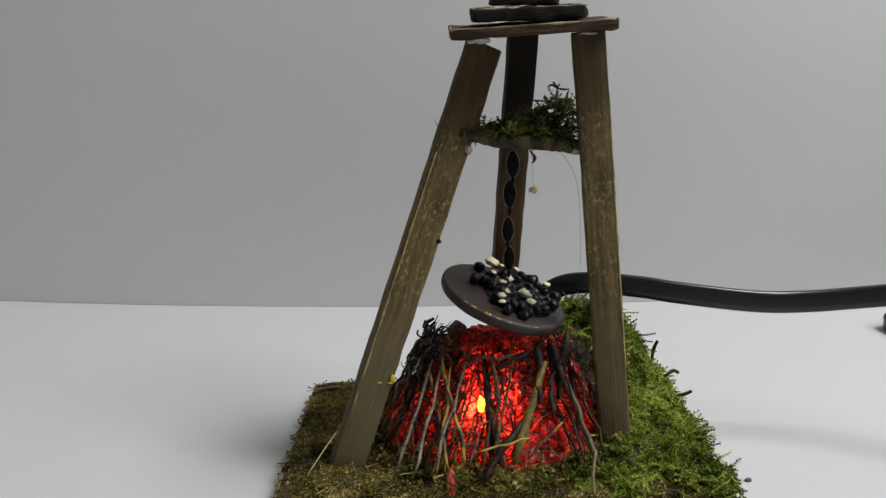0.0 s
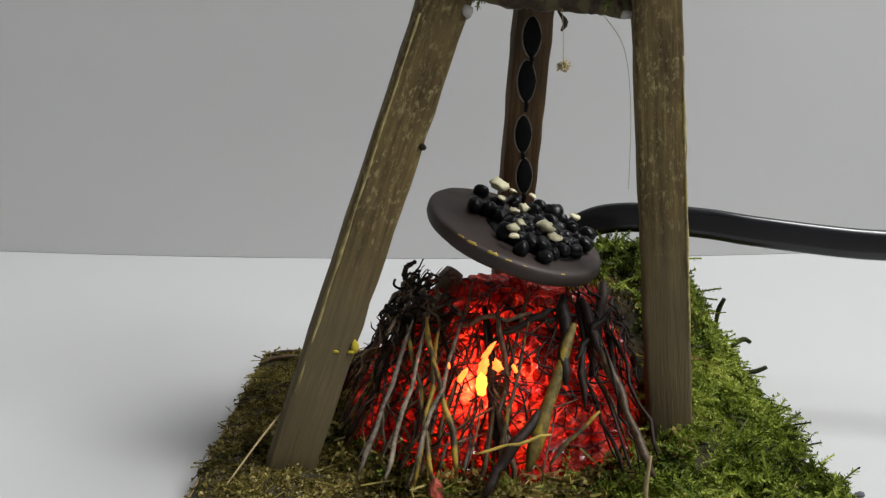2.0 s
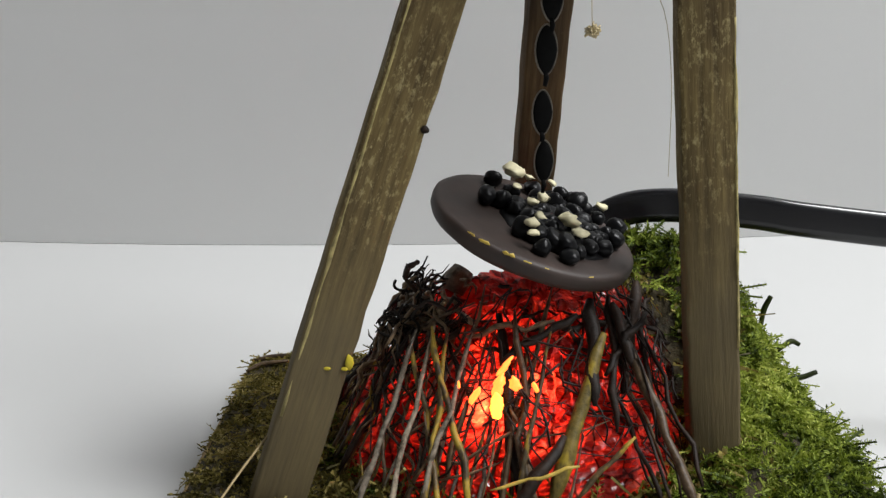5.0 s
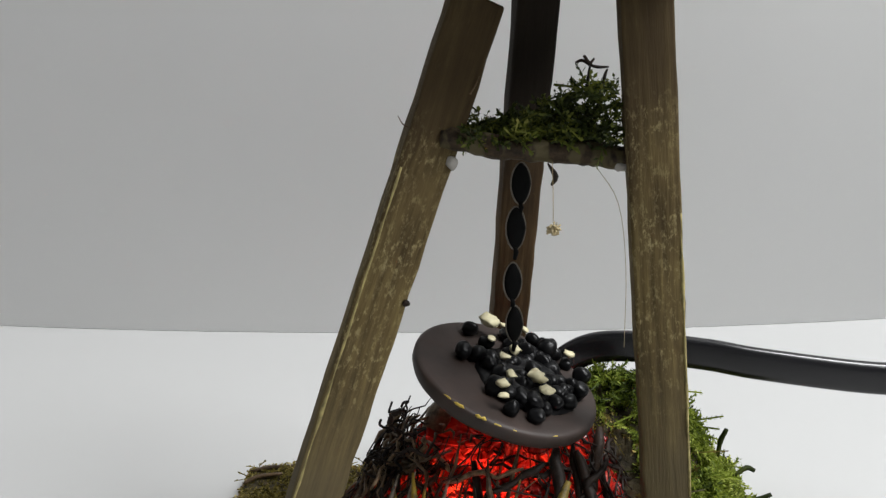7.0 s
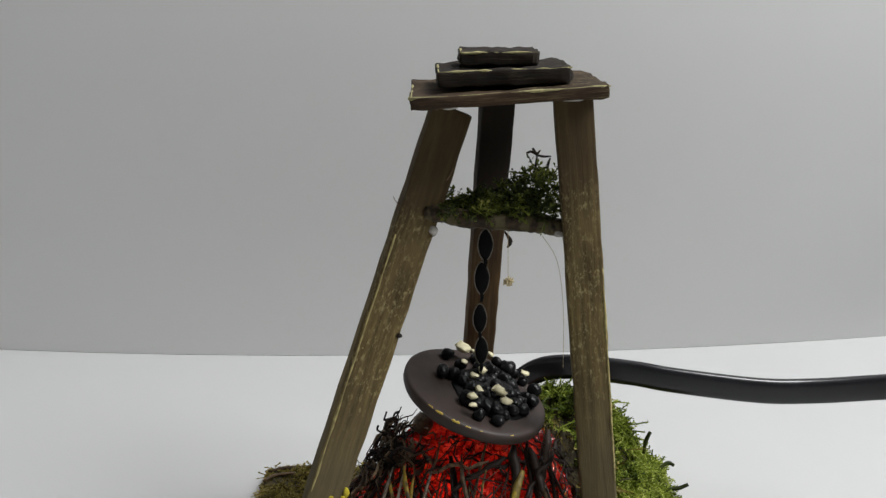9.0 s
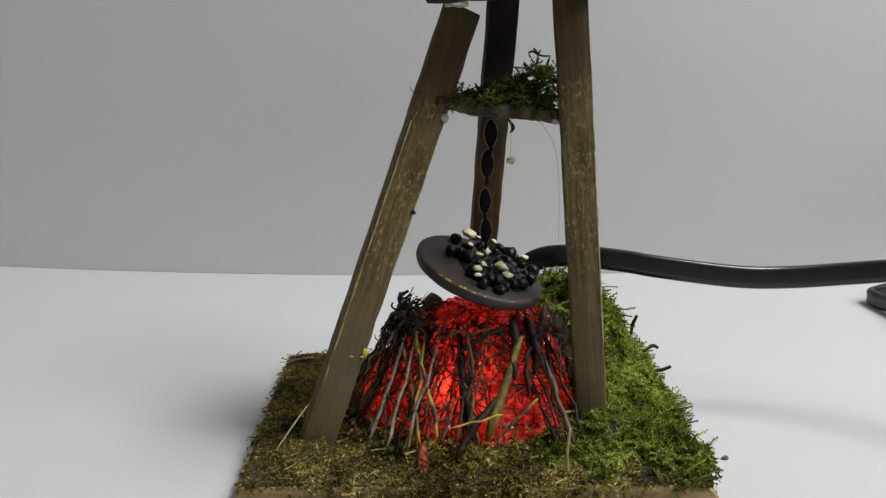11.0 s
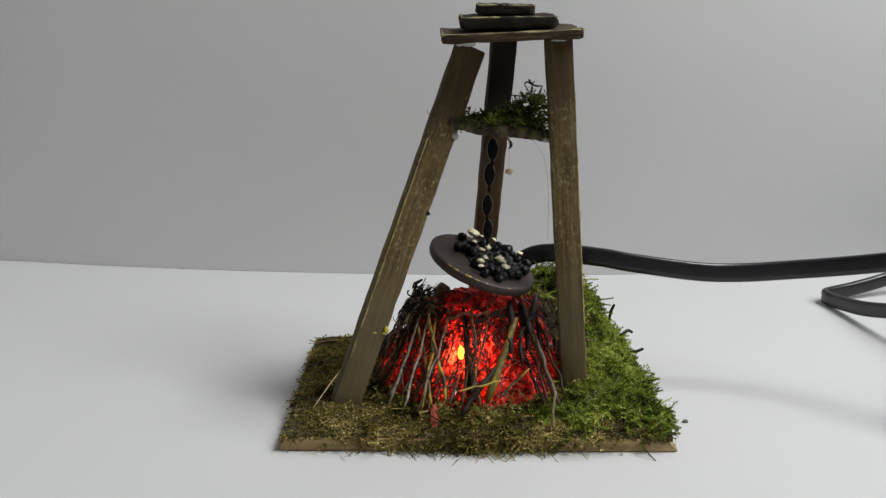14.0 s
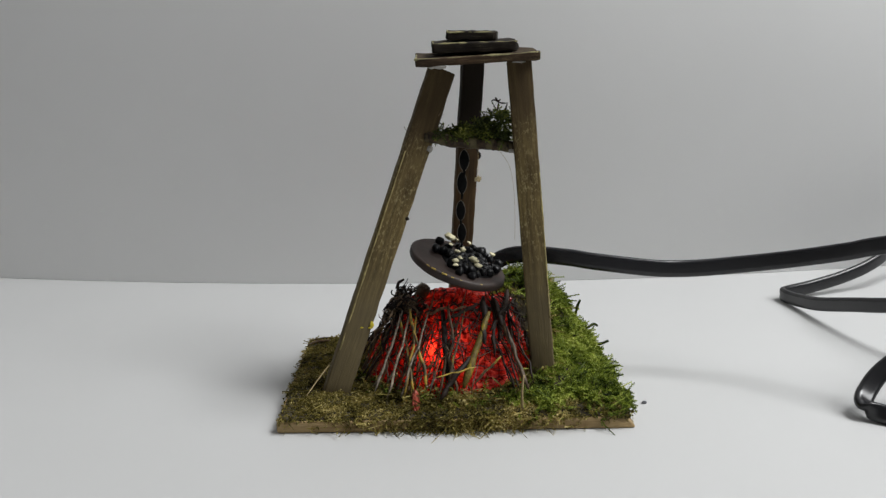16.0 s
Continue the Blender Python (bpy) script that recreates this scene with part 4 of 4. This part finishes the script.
def lay_moss():
    dry, green = [], []
    for i in range(26000):
        x, y = rng.uniform(-49.8, 49.8), rng.uniform(0.2, 71)
        if bare(x, y):
            continue
        g = greenness(x, y)
        z = ground_height(x, y)
        clump = noise.noise(V(x * 0.22, y * 0.22, z * 0.22 + 11))
        if rng.random() < g:
            if rng.random() < 0.16 + 0.5 * clump:
                green.append((V(x, y, z - 0.9), upward(x, y, 0.95), rng.uniform(1.8, 3.2) * (1 + 0.9 * clump), rng.uniform(0.7, 1.15)))
        elif rng.random() < 0.78 + 0.8 * clump:
            a = rng.uniform(0, 2 * math.pi)
            flat = V(math.cos(a), math.sin(a), rng.uniform(0.0, 1.0 if y < 12 else 0.7)).normalized()
            if x < -43 or y > 64:
                flat = V(flat.x, flat.y, 0.12).normalized()
            size = rng.uniform(0.9, 2.0) * (1 + 0.5 * clump)
            if x + flat.x * size < -50.2:
                flat.x = -flat.x
            dry.append((V(x, y, z - 0.1 + 1.2 * max(0, clump) * rng.random()), flat, size, rng.uniform(0.5, 1.0)))
    # cushions of fronds over the mound, with dark gaps between
    for i in range(330):
        x, y = rng.uniform(12, 48.6), rng.uniform(3, 70)
        if rng.random() > greenness(x, y) * 1.1 or bare(x, y):
            continue
        n = upward(x, y, 0.35)
        c = V(x, y, ground_height(x, y)) + n * rng.uniform(-1.5, 1.3)
        side, up2 = frame_axes(n)
        lean = V(rng.uniform(-0.8, 0.8), rng.uniform(-0.9, 0.2), rng.uniform(-0.5, 0.3))
        size = rng.uniform(0.7, 1.35)
        for k in range(17):
            a, q = rng.uniform(0, 2 * math.pi), rng.random() ** 0.6
            out = side * math.cos(a) + up2 * math.sin(a)
            green.append((c + out * q * 1.2 * size, (n * (1.0 - 0.8 * q) + out * q * 1.1 + lean * 0.7).normalized(), rng.uniform(1.8, 3.1) * size, rng.uniform(0.95, 1.4)))
    # the fringe that hangs over the front edge, thickest in the middle
    for i in range(620):
        x = rng.gauss(0, 14)
        if abs(x) > 46:
            continue
        dry.append((V(x, rng.uniform(-0.4, 2), rng.uniform(1.0, 4.4)), V(rng.uniform(-0.8, 0.8), -rng.uniform(0.2, 0.9), rng.uniform(-0.75, 0.3)).normalized(), rng.uniform(1.5, 3.4), rng.uniform(0.5, 1.0)))
    # tufts that grow up round the foot of the fire
    for i in range(980):
        a = math.radians(rng.uniform(-200, 20))
        k = rng.uniform(0.86, 1.1)
        x, y = AXIS.x + 29 * k * math.cos(a), AXIS.y + 28 * k * math.sin(a)
        if y < 1:
            continue
        tuft = (V(x, y, ground_height(x, y) + rng.uniform(-0.5, 2.6) * max(0.4, 1 - abs(k - 0.96) * 5)), V(rng.uniform(-0.9, 0.9), rng.uniform(-0.9, 0.3), rng.uniform(0.1, 1)).normalized(), rng.uniform(2, 4.2), rng.uniform(0.8, 1.5))
        (green if rng.random() < 0.12 + 0.5 * greenness(x, y) else dry).append(tuft)
    # long runners on the mound
    for i in range(22):
        x, y = rng.gauss(33, 9), rng.gauss(46, 13)
        if abs(x) < 49.5 and 3 < y < 70 and not in_fire(x, y):
            green.append((V(x, y, ground_height(x, y)), upward(x, y, 0.6), rng.uniform(3, 4.6), rng.uniform(0.8, 1.2)))
    moss("moss_carpet", dry, MOSS_DRY, "dry olive brown moss covering the base board", 6, 0.36, 1.5, 6)
    moss("moss_mound", green, MOSS_GREEN, "fresh green moss heaped beside the campfire", 26, 0.15, 1.0)
    shelf = []
    for i in range(760):
        u = rng.random()
        if u < 0.3 and rng.random() < 0.45:
            continue
        x = -4.5 + 22 * u
        top = 80.2 - 2.2 * u + (8.2 * min(1, max(0, (u - 0.28) / 0.5)) if rng.random() < 0.8 else 1.5) * rng.random()
        y = rng.uniform(25, 40)
        shelf.append((V(x, y, top), V(rng.uniform(-0.8, 0.8), rng.uniform(-1, 0.6), rng.uniform(-0.3, 1)).normalized(), rng.uniform(1.8, 3.6), rng.uniform(0.8, 1.3)))
    moss("shelf_moss", shelf, MOSS_DARK, "clump of dark green moss resting on the cross twig")


lay_moss()


# ---- small bits ----
def bit(name, pts, radii, mat, label, category, sides=6, group=""):
    tagged(finish(name, tube(bmesh.new(), smooth_path(pts, 4), list(np.interp(np.linspace(0, 1, 4 * (len(pts) - 1) + 1), np.linspace(0, 1, len(radii)), radii)), sides), mat), label, category, group)


def small_bits():
    bit("straw", [V(-34.3, 27, 14.9), V(-38.5, 17, 12.0), V(-42.5, 7, 8.5)], [0.16, 0.2, 0.14], STRAW, "long pale dry straw leaning on the leg", "straw")
    bit("stalk", [V(18.9, 2.2, 5.5), V(18.8, 2.2, 11), V(19.3, 2.6, 15.6)], [0.4, 0.38, 0.25], STRAW, "short pale stalk standing in the moss", "stalk")
    for pts in ([V(41, 46, 19), V(41.5, 46.5, 22), V(42.4, 46.4, 24.4)], [V(45, 48, 14), V(47.5, 49, 15.2), V(49, 49, 14.6)], [V(48, 50, 8), V(50.5, 50, 8.0), V(53, 50, 9)],
                [V(18, 47, 30), V(20.5, 47.5, 33.5), V(22.2, 47.5, 34.5)]):
        bit("moss_shoot", pts, [0.35, 0.5, 0.4], MOSS_DARK, "dark curled moss shoot sticking out of the mound", "moss shoot", 6, "shoots on the moss mound")
    sprig = tagged(empty("dry_sprig", 14, 36, 85), "dark dry sprig rising from the shelf moss", "sprig")
    for pts in ([V(14.0, 36, 85), V(14.3, 37, 87.3), V(14.6, 37.3, 89.2)], [V(14.6, 37.3, 89.2), V(13.4, 37.4, 89.9), V(12.4, 37.4, 89.6)], [V(14.6, 37.3, 89.2), V(15.8, 37.4, 88.9), V(17.4, 37.4, 88.9)], [V(16.6, 37, 86), V(16.8, 37.2, 87.5), V(17.2, 37.4, 88.6)], [V(13.6, 37, 90.6), V(14.5, 37.3, 89.5), V(15.2, 37.3, 90.2)]):
        part("stem", tube(bmesh.new(), smooth_path([p - V(14, 36, 85) for p in pts], 4), list(np.interp(np.linspace(0, 1, 9), (0, 0.5, 1), (0.24, 0.28, 0.15))), 6), BARK, sprig)
    for pts in ([V(-49.4, 69.0, 4.0), V(-46, 69.6, 4.5), V(-40, 69.8, 4.7), V(-33, 69.2, 5.0)], [V(-49.6, 64, 4.1), V(-47, 65.5, 4.8), V(-42, 66, 5.2)]):
        bit("root_piece", pts, [0.35, 0.5, 0.45, 0.3], BARK_BROWN, "dark brown root lying along the board edge", "root", 6, "roots on the board edge")
    # fluff on its thread
    root = tagged(empty("hanging_fluff", 7.2, 17.7, 68.8), "tuft of pale fluff hanging on a fine thread", "fluff")
    bm = bmesh.new()
    for i in range(60):
        d = V(rng.gauss(0, 1), rng.gauss(0, 1), rng.gauss(0, 1)).normalized()
        p = d * rng.uniform(0, 0.5)
        tube(bm, [p, p + d * 0.4 + V(rng.uniform(-0.4, 0.4), 0, rng.uniform(-0.4, 0.4)), p + d * 0.7], [0.16, 0.14, 0.08], 4)
    part("tuft", bm, FLUFF, root)
    part("thread", tube(bmesh.new(), [V(0, 0, 0.3), V(0.2, 2.5, 4.5), V(0.6, 7.5, 8.0)], [0.045, 0.045, 0.045], 4), STRAW, root, "fine pale thread")
    bit("bark_flake", [V(7.2, 25.5, 76.5), V(8.2, 24.5, 74.8), V(7.6, 24.2, 73.6)], [0.12, 0.5, 0.15], BARK, "dark flake hanging under the cross twig", "flake")
    bit("web_thread", [V(14, 26, 76), V(17.0, 24, 71), V(18.2, 22.8, 62), V(18.4, 22.5, 50)], [0.05, 0.05, 0.05], FLUFF, "single fine thread beside the leg", "thread", 4)
    for pts in ([V(-11.6, 27.6, 81.3), V(-13.0, 27.0, 82.0), V(-13.7, 26.6, 83.3)], [V(-3.6, 27.8, 86), V(-2.7, 27.5, 87.5), V(-2.3, 27.4, 88.5)]):
        bit("splinter", pts, [0.14, 0.1, 0.05], BARK_BROWN, "fine splinter standing off the leg", "splinter", 6, "splinters of the leg")
    bm = bmesh.new()
    bmesh.ops.create_icosphere(bm, subdivisions=2, radius=0.7)
    for v in bm.verts:
        v.co = V(v.co.x * 1.2, v.co.y * 0.8, v.co.z * 0.6) + noise.noise_vector(v.co * 2) * 0.3
    ob = finish("crumb", bm, CRUMB)
    ob.location = (57.4 * MM, 17.7 * MM, 0.0004)
    tagged(ob, "tiny grey crumb lying on the white table", "crumb")


small_bits()


# ---- what moves: the glowing parts come forward between the sticks and draw back, to imitate the flicker ----
FLICKER = [(0.0, 1, 0), (0.3, 0.8, 0), (0.5, 1, 0.9), (0.6, 1, 0), (0.9, 1, 1), (1.0, 1, 1), (1.2, 1, 0), (1.4, 1, 0), (1.5, 0, 0), (1.6, 1, 0), (1.8, 1, 1), (2.1, 1, 1), (2.4, 1, 0.9), (2.7, 1, 1), (3.2, 1, 1),
           (4.0, 1, 0), (4.3, 0, 0), (4.6, 1, 1), (5.3, 1, 1), (5.5, 0, 0), (5.7, 1, 1), (6.6, 1, 1), (7.0, 1, 0), (8.8, 1, 0), (9.0, 0, 0), (9.2, 1, 1), (9.5, 1, 0), (9.8, 1, 0), (10.0, 1, 1), (10.2, 1, 1),
           (11.2, 0, 0), (11.6, 1, 0), (12.4, 1, 1), (12.5, 1, 0), (12.7, 0, 0), (13.0, 1, 0), (13.2, 1, 1), (13.4, 1, 0), (13.5, 0, 0), (13.7, 1, 1), (14.0, 1, 0), (14.2, 1, 0.9), (14.5, 1, 0), (14.7, 1, 1), (15.2, 1, 1),
           (15.4, 0.8, 0), (15.5, 0.5, 0), (15.6, 1, 1), (15.8, 1, 1), (16.0, 0, 0)]


def flicker(thing, lit, dim, column):
    walk(thing, [(row[0], pose(*[(a * row[column] + b * (1 - row[column])) * MM for a, b in zip(lit, dim)])) for row in FLICKER])


def motions():
    flicker(FLAME, (-4.3, -20.5, 16.6), (-3.0, -8.0, 8.0), 1)
    flicker(FLAME_TIP, (-4.3, -20.3, 16.6), (-1.0, -7.0, 7.0), 2)
    flicker(BULB, (-3.2, -14.2, 14.0), (-1.0, 4.0, -0.6), 1)


motions()
